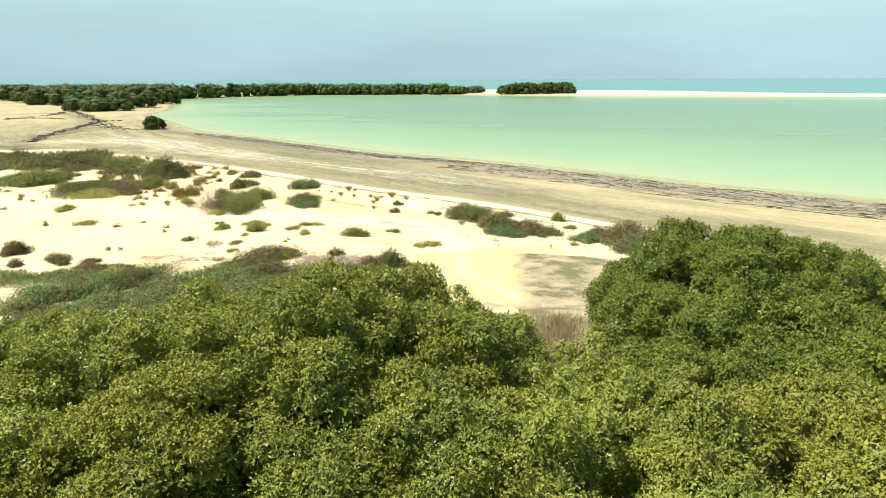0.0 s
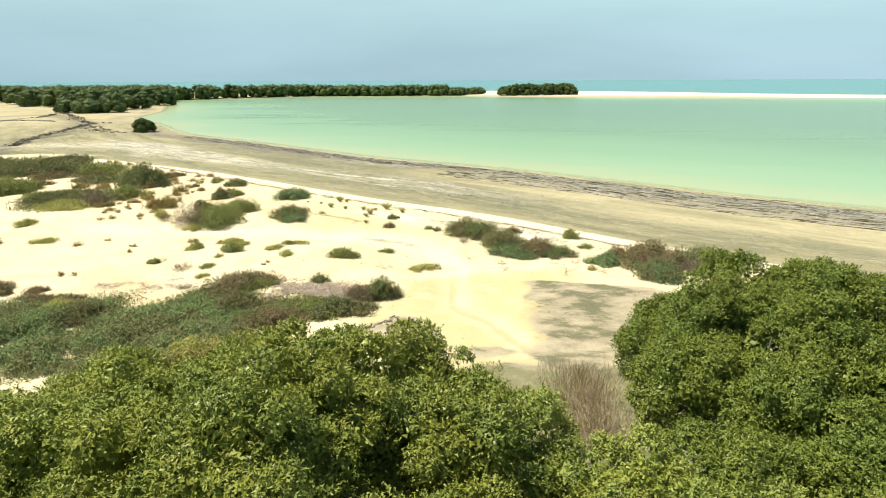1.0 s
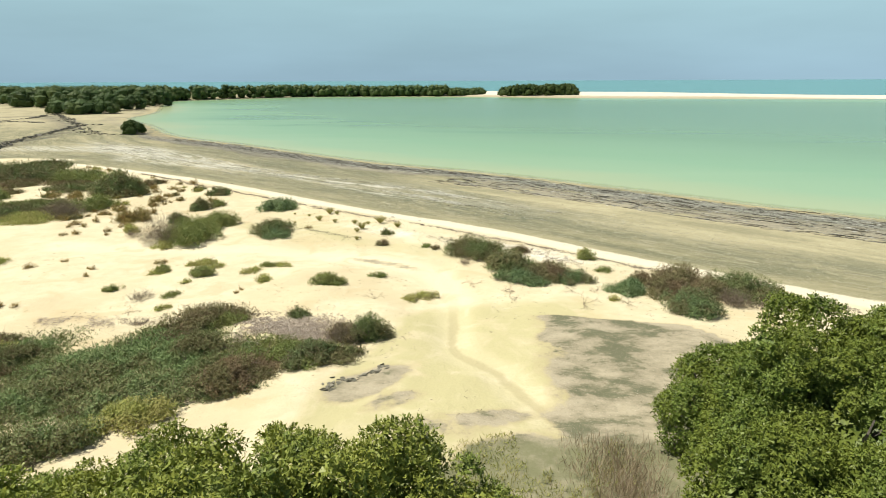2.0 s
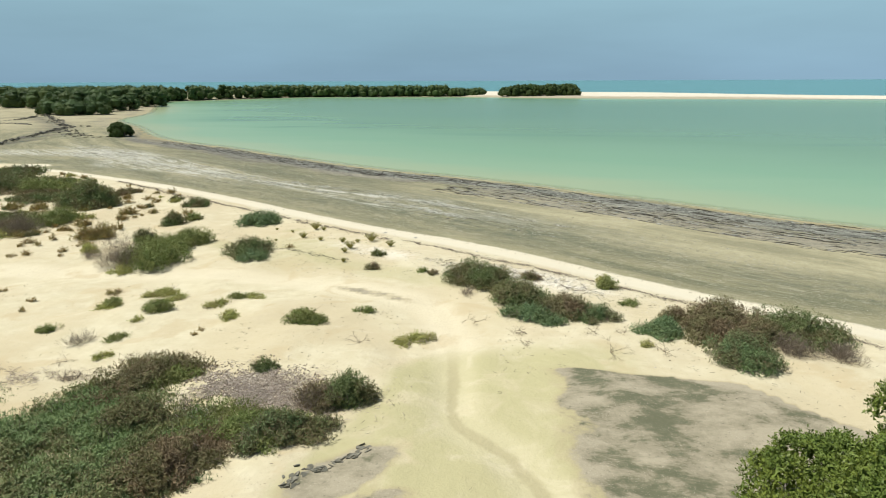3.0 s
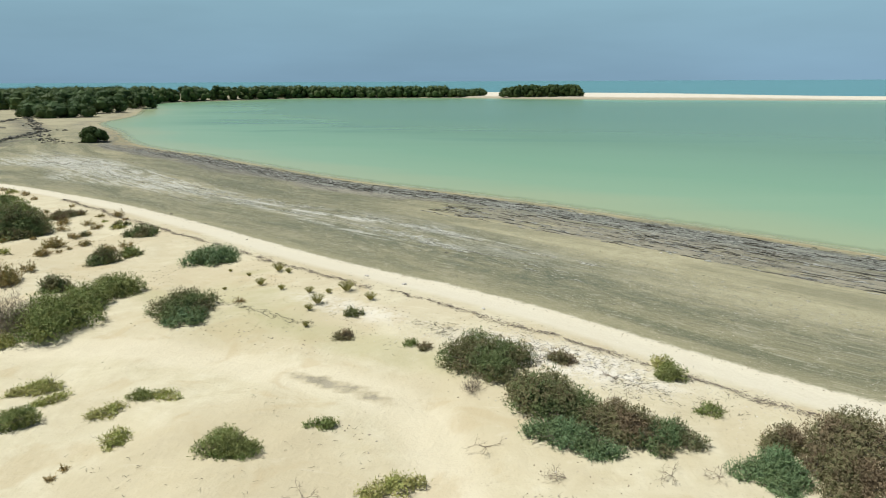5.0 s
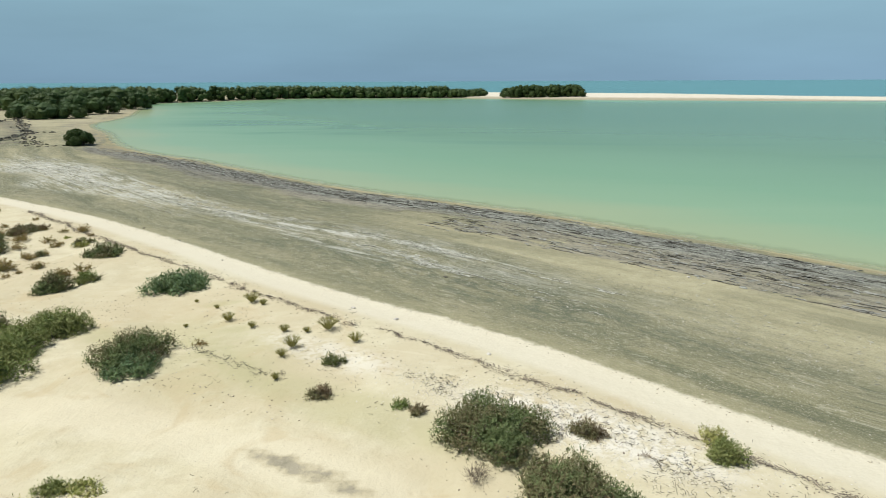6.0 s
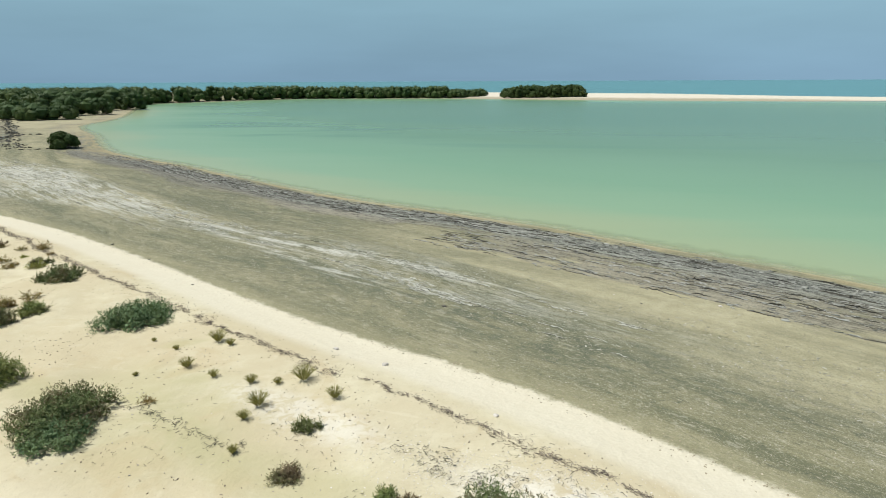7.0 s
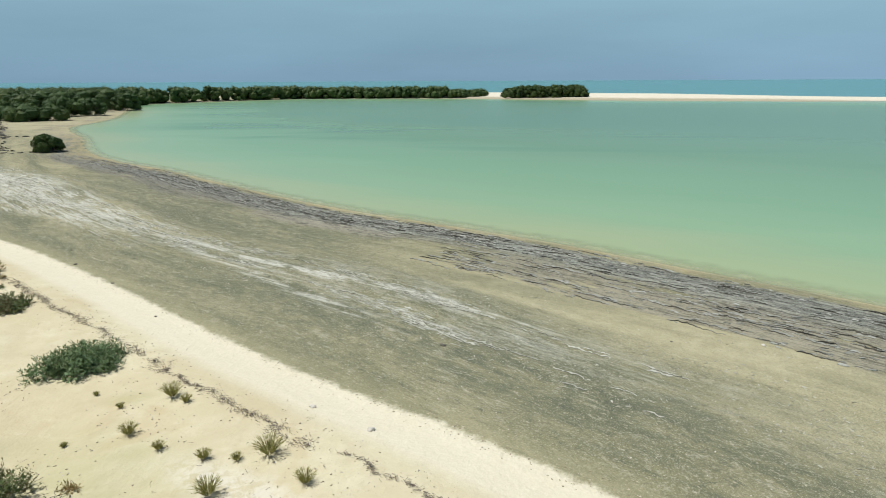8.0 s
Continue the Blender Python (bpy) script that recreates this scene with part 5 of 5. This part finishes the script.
# small seablite clumps scattered over the dunes
clump_rng = np.random.default_rng(91)
clumps = [shrub(-30.0 - 1.7 * k, 58.0 + 1.1 * k, 0.5, 0.45, 0.42, 30 * k, kind) for k, kind in enumerate(("rust", "rust", "olive", "mixed"))]
made = 0
while made < 90:
    x, y = clump_rng.uniform(-46, -20), clump_rng.uniform(44, 80)
    if y < 44 + (-20 - x) * 0.35 or fractal(np.array([x]), np.array([y]), 5.0, 51)[0] < 0.47:
        continue
    z = zones(np.array([x]), np.array([y]))
    if z["bank"][0] < 3.0 or z["track"][0] < 2.5:
        continue
    size = clump_rng.uniform(0.4, 1.25)
    twin = copy_thing(clumps[clump_rng.choice(4, p=(0.45, 0.3, 0.15, 0.1))], pose(x, y, height_at(x, y) - 0.02, 0, 0, clump_rng.uniform(0, 360)) @ Matrix.Diagonal((size, size, size, 1)))
    made += 1

# low scrub closes up towards the far end of the dunes
for k in range(44):
    x, y = clump_rng.uniform(-60, -27), clump_rng.uniform(52, 82)
    z = zones(np.array([x]), np.array([y]))
    if z["bank"][0] > 4.0 and y > 36 - 0.75 * x * 0.9 - 8:
        shrub(x, y, clump_rng.uniform(1.2, 2.8), clump_rng.uniform(1.0, 2.0), clump_rng.uniform(0.25, 0.6), clump_rng.uniform(0, 180), ("mixed", "mixed", "green", "brown", "olive")[k % 5])


# ---- strand lines and litter ----
def scraps(name, pts, size, thick, aspect, rng, material, label, category, turn=None, tilt=0.12):
    """Thin uneven six-sided flakes lying on the ground."""
    n = len(pts)
    gz = ground_height(pts[:, 0], pts[:, 1])
    turn = rng.uniform(0, 2 * math.pi, n) if turn is None else turn
    long = size * rng.uniform(0.5, 1.5, n)
    wide = long * aspect * rng.uniform(0.6, 1.4, n)
    a = np.arange(6) * math.pi / 3
    px = np.cos(a)[None, :] * long[:, None] * rng.uniform(0.7, 1.15, (n, 6)) / 2
    py = np.sin(a)[None, :] * wide[:, None] * rng.uniform(0.6, 1.25, (n, 6)) / 2
    c, s = np.cos(turn)[:, None], np.sin(turn)[:, None]
    lean = rng.normal(size=(n, 1)) * tilt
    x = pts[:, :1] + px * c - py * s
    y = pts[:, 1:2] + px * s + py * c
    h = thick * rng.uniform(0.6, 1.4, (n, 1))
    z0 = gz[:, None] - 0.02 + 0 * px
    z1 = gz[:, None] + h + py * lean
    v = np.concatenate([np.stack([x, y, z0], 2), np.stack([x, y, z1], 2)], 1).reshape(-1, 3)
    one = []
    for k in range(6):
        m = (k + 1) % 6
        one += [k, m, 6 + m, 6 + k]
    one += [6, 7, 8, 11, 8, 9, 10, 11]
    f = (np.array(one)[None, :] + 12 * np.arange(n)[:, None]).ravel()
    ob = new(name, mesh_from(name, v, f, 4, material))
    return tagged(ob, label, category, kind="stuff")


def beside(line, lo, hi, offset, rng, n):
    """Points strewn along a stretch of a line, offset(m) to its left."""
    seg = np.diff(line, axis=0)
    length = np.concatenate([[0], np.cumsum(np.hypot(seg[:, 0], seg[:, 1]))])
    at = rng.uniform(lo, hi, n)
    k = np.clip(np.searchsorted(length, at) - 1, 0, len(seg) - 1)
    u = (at - length[k]) / np.hypot(seg[k, 0], seg[k, 1])
    d = unit(seg[k])
    p = line[k] + seg[k] * u[:, None]
    side = np.stack([-d[:, 1], d[:, 0]], 1)
    return p + side * offset[:, None], np.arctan2(d[:, 1], d[:, 0])


rng = np.random.default_rng(5)


def ledges(name, edge_name, runs, surface, label, edge_label, rng, high, broad, sway=1.0):
    """Dried mats: ragged ribbons along the water, raised and broken off on their landward side."""
    tops, walls, tf, wf = [], [], [], []
    nt = nw = 0
    seg = np.diff(WATERLINE, axis=0)
    length = np.concatenate([[0], np.cumsum(np.hypot(seg[:, 0], seg[:, 1]))])
    for k, (off, lo, hi) in enumerate(runs):
        at = np.arange(lo, hi, 0.11)
        if len(at) < 8:
            continue
        j = np.clip(np.searchsorted(length, at) - 1, 0, len(seg) - 1)
        d = unit(seg[j])
        p = WATERLINE[j] + seg[j] * ((at - length[j]) / np.hypot(seg[j, 0], seg[j, 1]))[:, None]
        land = np.stack([d[:, 1], -d[:, 0]], 1)
        z0 = np.zeros_like(at)
        drift = sway * (1.0 * (fractal(at, z0, 9.0, 200 + k) - 0.5) + 0.20 * (fractal(at, z0, 1.1, 300 + k) - 0.5) + 0.14 * (value_noise(at * 3.1, z0, 400 + k) - 0.5)) + rng.normal(size=len(at)) * 0.04
        near = p + land * (off + drift)[:, None]
        wide = np.maximum(0.05, broad * (fractal(at, z0, 1.8, 500 + k) - 0.12 + 0.22 * rng.normal(size=len(at))))
        far_side = near - land * wide[:, None]
        ends = np.minimum(1, np.minimum(np.arange(len(at)), np.arange(len(at))[::-1]) / 4)
        rise = np.maximum(0.0, high * (fractal(at, z0, 1.2, 600 + k) - 0.38)) * ends
        foot = near + land * 0.02
        n = len(at)
        tops.append(np.vstack([np.column_stack([near, rise + 0.006]), np.column_stack([far_side, 0.004 + rise * 0.25])]))
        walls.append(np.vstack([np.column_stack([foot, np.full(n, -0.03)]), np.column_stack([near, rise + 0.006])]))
        i = np.arange(n - 1)
        quad = np.stack([i, i + 1, n + i + 1, n + i], 1)
        quad = quad[rise[:-1] > 0.004]
        tf.append(quad.ravel() + nt)
        wf.append(quad.ravel() + nw)
        nt += 2 * n
        nw += 2 * n
    tops, walls = np.vstack(tops), np.vstack(walls)
    tops[:, 2] += ground_height(tops[:, 0], tops[:, 1])
    walls[:, 2] += ground_height(walls[:, 0], walls[:, 1])
    tagged(new(name, mesh_from(name, tops, np.concatenate(tf), 4, surface)), label, "seaweed", kind="stuff")
    # the walls take the dark weed colour to stand in for shaded edges
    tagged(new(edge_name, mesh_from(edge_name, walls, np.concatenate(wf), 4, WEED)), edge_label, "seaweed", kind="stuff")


runs = []
for k in range(1250):
    lo = rng.uniform(188, 330)
    off = rng.uniform(0.9, 4.4) if k % 5 < 2 or lo < 256 else rng.uniform(4.6, 9.2)
    runs.append((off, lo, min(lo + 0.9 + rng.exponential(1.5), 340)))
ledges("algal_mat", "mat_edge_shade", runs, SLAB, "grey ragged dried algal mats layered along the waterline", "broken edges of the dried algal mats, coloured dark as shade", rng, 0.14, 0.30)
runs = []
for k in range(90):
    lo = rng.uniform(186, 232)
    runs.append((np.interp(lo, (186, 218, 232), (14.5, 16.5, 14.6)) + rng.normal() * 2.2, lo, lo + 1.0 + rng.exponential(2.5)))
for k in range(22):
    lo = rng.uniform(226, 272)
    off = np.interp(lo, (228, 243, 272), (13.6, 13.4, 14.2)) if k % 2 else np.interp(lo, (228, 240, 272), (14.6, 15.1, 17.0))
    runs.append((off + rng.normal() * 0.22, lo, min(lo + rng.uniform(1.5, 8), 277)))
ledges("salt_crust", "crust_edge_shade", runs, CRUST, "pale curling salt crust in streaks on the flat", "edges of the curling salt crust, coloured dark as shade", rng, 0.05, 0.22, 0.6)

# loose flakes of mat and crust
n = 3600
at = rng.uniform(0.9, 3.9, n)
at[2400:] = rng.uniform(4.4, 9.2, n - 2400)
pts, way = beside(WATERLINE, 190, 325, -at, rng, n)
keep = ((at < 4.2) | (pts[:, 0] > 4.0)) & (fractal(pts[:, 0], pts[:, 1], 1.3, 81) > 0.47)
scraps("mat_flakes", pts[keep], 0.34, 0.035, 0.24, rng, SLAB, "broken grey flakes of dried algal mat along the waterline", "seaweed", (way + rng.normal(size=n) * 0.35)[keep], 0.3)
n = 15000
pts = np.stack([rng.uniform(-30, 20, n), rng.uniform(38, 88, n)], 1)
z = zones(pts[:, 0], pts[:, 1])
keep = (z["bank"] < -4.5) & (z["lagoon"] > 9.5) & (fractal(z["along"] * 0.3, z["lagoon"], 1.6, 82) > 0.55)
scraps("crust_flakes", pts[keep], 0.15, 0.012, 0.25, rng, scrap_material("pale_flakes", (0.28, 0.27, 0.20), (0.38, 0.37, 0.29), (0.50, 0.49, 0.41)), "small pale flakes of salt crust on the flat", "shells", None, 0.2)
n = 5200
lo = rng.uniform(190, 268, n)
at = np.where(rng.uniform(0, 1, n) < 0.5, np.interp(lo, (190, 218, 228, 243, 272), (14.0, 15.5, 13.6, 13.4, 14.2)), np.interp(lo, (190, 218, 228, 240, 272), (15.5, 17.0, 14.6, 15.1, 17.0)))
seg = np.diff(WATERLINE, axis=0)
run = np.concatenate([[0], np.cumsum(np.hypot(seg[:, 0], seg[:, 1]))])
k = np.clip(np.searchsorted(run, lo) - 1, 0, len(seg) - 1)
d = unit(seg[k])
pts = WATERLINE[k] + d * (lo - run[k])[:, None] + np.stack([d[:, 1], -d[:, 0]], 1) * (at + rng.normal(size=n) * np.interp(lo, (190, 225, 240), (1.9, 0.8, 0.32)))[:, None]
keep = fractal(lo * 0.35, at, 1.0, 83) + rng.uniform(-0.15, 0.15, n) > np.interp(lo, (215, 245, 268), (0.44, 0.54, 0.64))
scraps("crust_curls", pts[keep], 0.50, 0.018, 0.085, rng, CRUST, "curled pale flakes of salt crust strung along the flat", "shells", (np.arctan2(d[:, 1], d[:, 0]) + rng.normal(size=n) * 0.14)[keep], 0.25)
n = 1700
pts, way = beside(BANK, 850, 965, rng.normal(size=n) * 0.30 + 0.25, rng, n)
scraps("bank_litter", pts, 0.06, 0.012, 0.6, rng, scrap_material("tan_litter", (0.24, 0.20, 0.13), (0.40, 0.35, 0.24), (0.56, 0.51, 0.38)), "small tan weed and shell bits at the beach's foot", "litter")
n = 4500
pts = np.stack([rng.uniform(-24, 22, n), rng.uniform(28, 80, n)], 1)
z = zones(pts[:, 0], pts[:, 1])
scraps("shell_litter", pts[(z["lagoon"] > 9) & (z["bank"] < -0.5)], 0.048, 0.010, 0.6, rng, SHELL, "pale shell and crust chips on the tidal flat", "shells")
# rubble of dark mat along the creeks on the far flat
for line, broad, count in (([(-72, 103), (-80.3, 122.7), (-82.2, 130.9), (-86.3, 143.2), (-89.1, 155.6), (-86, 157.3)], 0.5, 210), ([(-91, 157), (-96.3, 162.9), (-118.9, 192.8), (-131, 208)], 0.7, 170),
                           ([(-128, 201.6), (-121.4, 182.8), (-121.6, 178.1), (-119, 160)], 0.5, 110), ([(-104, 163), (-113.5, 167.3), (-122, 166)], 0.6, 70), ([(-66, 129.5), (-72, 131), (-80, 140), (-84, 147)], 1.2, 60)):
    line = spline(line)
    long = np.hypot(*np.diff(line, axis=0).T).sum()
    pts, way = beside(line, 0, long, rng.normal(size=count) * broad, rng, count)
    scraps("creek_rubble", pts, 0.75, 0.10, 0.5, rng, RUBBLE, "dark broken rubble of dried mat along a creek", "seaweed", way + rng.normal(size=count) * 0.4, 0.3)


def stone(x, y, r, material, label):
    """A small worn stone, flattened and uneven, part sunk in the ground."""
    srng = np.random.default_rng(int(abs(x) * 1000 + abs(y) * 77) + 13)
    bm = bmesh.new()
    bmesh.ops.create_icosphere(bm, subdivisions=2, radius=r)
    for v in bm.verts:
        v.co *= 1 + 0.22 * srng.normal() * 0.5
        v.co.x *= 1.35
        v.co.z *= 0.62
    me = bpy.data.meshes.new("stone")
    bm.to_mesh(me)
    bm.free()
    me.materials.append(material)
    ob = new("stone", me)
    ob.matrix_world = pose(x, y, height_at(x, y) + 0.25 * r, 0, 0, srng.uniform(0, 360))
    return tagged(ob, label, "stone", "stones on the shore")


for x, y, r in ((-22.6, 70.9, 0.08), (-18.4, 67.4, 0.06), (-13.6, 62.5, 0.05), (-0.3, 59.8, 0.09), (-24.8, 74.0, 0.06), (9.2, 60.4, 0.045)):
    stone(x, y, r, WEED, "small dark stone lying on the tidal flat")
for x, y, r in ((-2.3, 53.1, 0.10), (-4.4, 54.4, 0.09), (12.9, 60.2, 0.075), (1.6, 49.4, 0.08)):
    stone(x, y, r, SHELL, "small pale shell-crusted stone on the shore")
# twigs lie between the shrubs and about the sand
def strewn_twigs(name, pts, long, thick, material, label, rng, way=None):
    n = len(pts)
    a = rng.uniform(0, 2 * math.pi, n) if way is None else way
    half = long * rng.uniform(0.4, 1.3, n)[:, None] * 0.5
    d = np.stack([np.cos(a), np.sin(a), rng.normal(size=n) * 0.22], 1) * half
    mid = np.stack([pts[:, 0], pts[:, 1], ground_height(pts[:, 0], pts[:, 1]) + rng.uniform(0.005, 0.07, n)], 1)
    kink = mid + rng.normal(size=(n, 3)) * half * 0.25
    v1, f1 = twig_arrays(mid - d, kink, thick, thick * 0.8)
    v2, f2 = twig_arrays(kink, mid + d, thick * 0.8, thick * 0.4)
    return tagged(new(name, mesh_from(name, np.vstack([v1, v2]), np.concatenate([f1, f2 + len(v1)]), 4, material)), label, "twigs", kind="stuff")


GREY_TWIG = scrap_material("grey_twigs", (0.33, 0.275, 0.22), (0.47, 0.405, 0.335), (0.62, 0.555, 0.48))
n = 5200
pts = np.stack([rng.normal(-5.6, 1.5, n), rng.normal(32.0, 0.8, n)], 1)
pts[:1400] = np.stack([rng.uniform(-17, -10, 1400), rng.normal(33.3, 0.35, 1400)], 1)
pts = pts[fractal(pts[:, 0], pts[:, 1], 1.1, 61) > 0.42]
strewn_twigs("twig_bed", pts, 0.26, 0.0065, GREY_TWIG, "bed of grey dead twigs between the saltbushes", rng)
n = 8500
pts = np.stack([rng.normal(-6.3, 1.3, n), rng.normal(32.6, 0.85, n)], 1)
pts = pts[fractal(pts[:, 0], pts[:, 1], 0.9, 63) + rng.uniform(-0.1, 0.1, len(pts)) > 0.47 + 0.16 * ((pts[:, 0] + 6.3) ** 2 / 3.6 + (pts[:, 1] - 32.6) ** 2 / 1.8 - 1)]
scraps("dead_scrub", pts, 0.065, 0.022, 0.45, rng, scrap_material("dead_scrub", (0.22, 0.18, 0.135), (0.42, 0.37, 0.29), (0.66, 0.60, 0.50)), "bed of crumbled grey-brown dead scrub on sand", "dead scrub", None, 0.4)
n = 5200
pts = np.stack([rng.uniform(-24, 15, n), rng.uniform(26, 66, n)], 1)
z = zones(pts[:, 0], pts[:, 1])
keep = (z["bank"] > 1.6) & (z["track"] > 1.4) & (fractal(pts[:, 0], pts[:, 1], 3.0, 23) > 0.60)
strewn_twigs("twig_litter", pts[keep], 0.15, 0.0055, WEED, "thin dry twigs strewn over the pale sand", rng)

n = 9000
pts = np.stack([rng.uniform(-26, 13, n), rng.uniform(34, 68, n)], 1)
z = zones(pts[:, 0], pts[:, 1])
pts = pts[(z["bank"] > 2.2) & (z["bank"] < 13) & (z["track"] > 1.6) & (fractal(pts[:, 0], pts[:, 1], 2.2, 24) + rng.uniform(-0.08, 0.08, n) > 0.52)]
scraps("beach_crumbs", pts, 0.055, 0.012, 0.5, rng, scrap_material("crumbs", (0.16, 0.125, 0.09), (0.30, 0.25, 0.18), (0.62, 0.58, 0.48)), "dark weed crumbs and shell bits on pale sand", "litter", None, 0.3)

# reeds and short grass between the mangroves
n = 4300
root = np.stack([rng.normal(size=n) * 0.62, 25.0 - 5 * rng.uniform(0, 1, n) ** 0.8, np.zeros(n)], 1)
root[:, 0] += 4.75 + (root[:, 1] - 22.5) * 0.07 + 0.5 * (fractal(root[:, 1], root[:, 0], 1.2, 66) - 0.5)
root[:, 2] = ground_height(root[:, 0], root[:, 1]) - 0.02
v, f = leaf_arrays(root, np.array([0, 0, 1.0]) + rng.normal(size=(n, 3)) * 0.34, rng.uniform(0.15, 0.6, n), 0.013, rng)
tagged(new("reeds", mesh_from("reeds", v, f, 4, LOOKS["reed"])), "thicket of dry pinkish-brown reeds between mangroves", "reeds", kind="stuff")
n = 5000
root = np.stack([rng.uniform(0.6, 5.2, n), 21.0 + 4.2 * rng.uniform(0, 1, n) ** 1.3, np.zeros(n)], 1)
root = root[fractal(root[:, 0], root[:, 1], 0.9, 67) > 0.46]
root[:, 2] = ground_height(root[:, 0], root[:, 1]) - 0.01
v, f = leaf_arrays(root, np.array([0, 0, 0.6]) + rng.normal(size=root.shape) * 0.4, rng.uniform(0.08, 0.22, len(root)), 0.02, rng)
tagged(new("short_grass", mesh_from("short_grass", v, f, 4, LOOKS["olive"])), "short olive-green grass on damp mud between mangroves", "grass", kind="stuff")

# strand line on the beach
n = 5200
pts, way = beside(STRAND, 0, 66, np.zeros(n), rng, n)
swell = fractal(pts[:, 0], pts[:, 1], 0.9, 8)
pts = pts + rng.normal(size=(n, 2)) * (0.025 + 0.30 * swell ** 2)[:, None]
wander = np.stack([fractal(pts[:, 0], pts[:, 1], 1.4, 1), fractal(pts[:, 0], pts[:, 1], 1.4, 4)], 1) - 0.5
keep = swell + rng.uniform(-0.12, 0.12, n) > 0.25
strewn_twigs("strand_line", (pts + 0.8 * wander)[keep], 0.17, 0.007, scrap_material("strand_weed", (0.13, 0.105, 0.085), (0.24, 0.20, 0.165), (0.36, 0.31, 0.26)), "thin dark strand line of dry seaweed on sand", rng, (way + rng.normal(size=n) * 0.8)[keep])
for x, y, size in ((1.3, 38.9, 0.5), (3.3, 37.3, 0.45), (6.0, 37.4, 0.45), (6.1, 35.2, 0.6), (8.1, 35.4, 0.4), (5.8, 42.7, 0.4), (7.2, 37.4, 0.35), (3.2, 36.2, 0.3), (-3.2, 36.4, 0.45), (-13.7, 34.7, 0.35)):
    dry_branch(x, y, size)
n = 3600
pts = np.stack([rng.normal(2.4, 3.4, n), np.zeros(n)], 1)
pts[:, 1] = 46.2 - 0.60 * pts[:, 0] + rng.normal(size=n) * 1.0
pts = pts[fractal(pts[:, 0], pts[:, 1], 1.1, 87) > 0.57]
strewn_twigs("twig_drift", pts, 0.15, 0.006, WEED, "thin dark dry twigs drifted between the saltbushes", rng)
n = 5200
pts = np.stack([rng.normal(3.6, 2.9, n), np.zeros(n)], 1)
pts[:, 1] = 46.5 - 0.52 * pts[:, 0] + rng.normal(size=n) * 1.0
pts = pts[fractal(pts[:, 0], pts[:, 1], 1.2, 89) + rng.uniform(-0.1, 0.1, n) > 0.44]
scraps("shell_drift", pts, 0.038, 0.008, 0.7, rng, scrap_material("bleached_shells", (0.58, 0.54, 0.43), (0.70, 0.66, 0.56), (0.80, 0.77, 0.70)), "drift of bleached shell bits between the saltbushes", "shells", None, 0.25)
line = spline([(-3.7, 27.6), (-3.3, 28.3), (-2.5, 28.7), (-1.9, 29.3)])
n = 90
pts, way = beside(line, 0, 2.6, rng.normal(size=n) * 0.10, rng, n)
scraps("torn_mat", pts, 0.17, 0.02, 0.5, rng, scrap_material("dark_mat", (0.13, 0.13, 0.10), (0.20, 0.195, 0.15), (0.30, 0.28, 0.21)), "torn dark algal mat curling up from damp silt", "algal mat", way + rng.normal(size=n) * 0.4, 0.35)
line = spline([(-11.2, 50.3), (-10.5, 49.8), (-8.6, 48.9), (-6.9, 47.9), (-5.4, 47.6)])
n = 230
pts, way = beside(line, 0, 6.2, rng.normal(size=n) * 0.13, rng, n)
pts = pts[fractal(pts[:, 0], pts[:, 1], 0.5, 88) > 0.50]
strewn_twigs("weed_line", pts, 0.16, 0.008, WEED, "broken line of dark dry weed on the sand", rng)
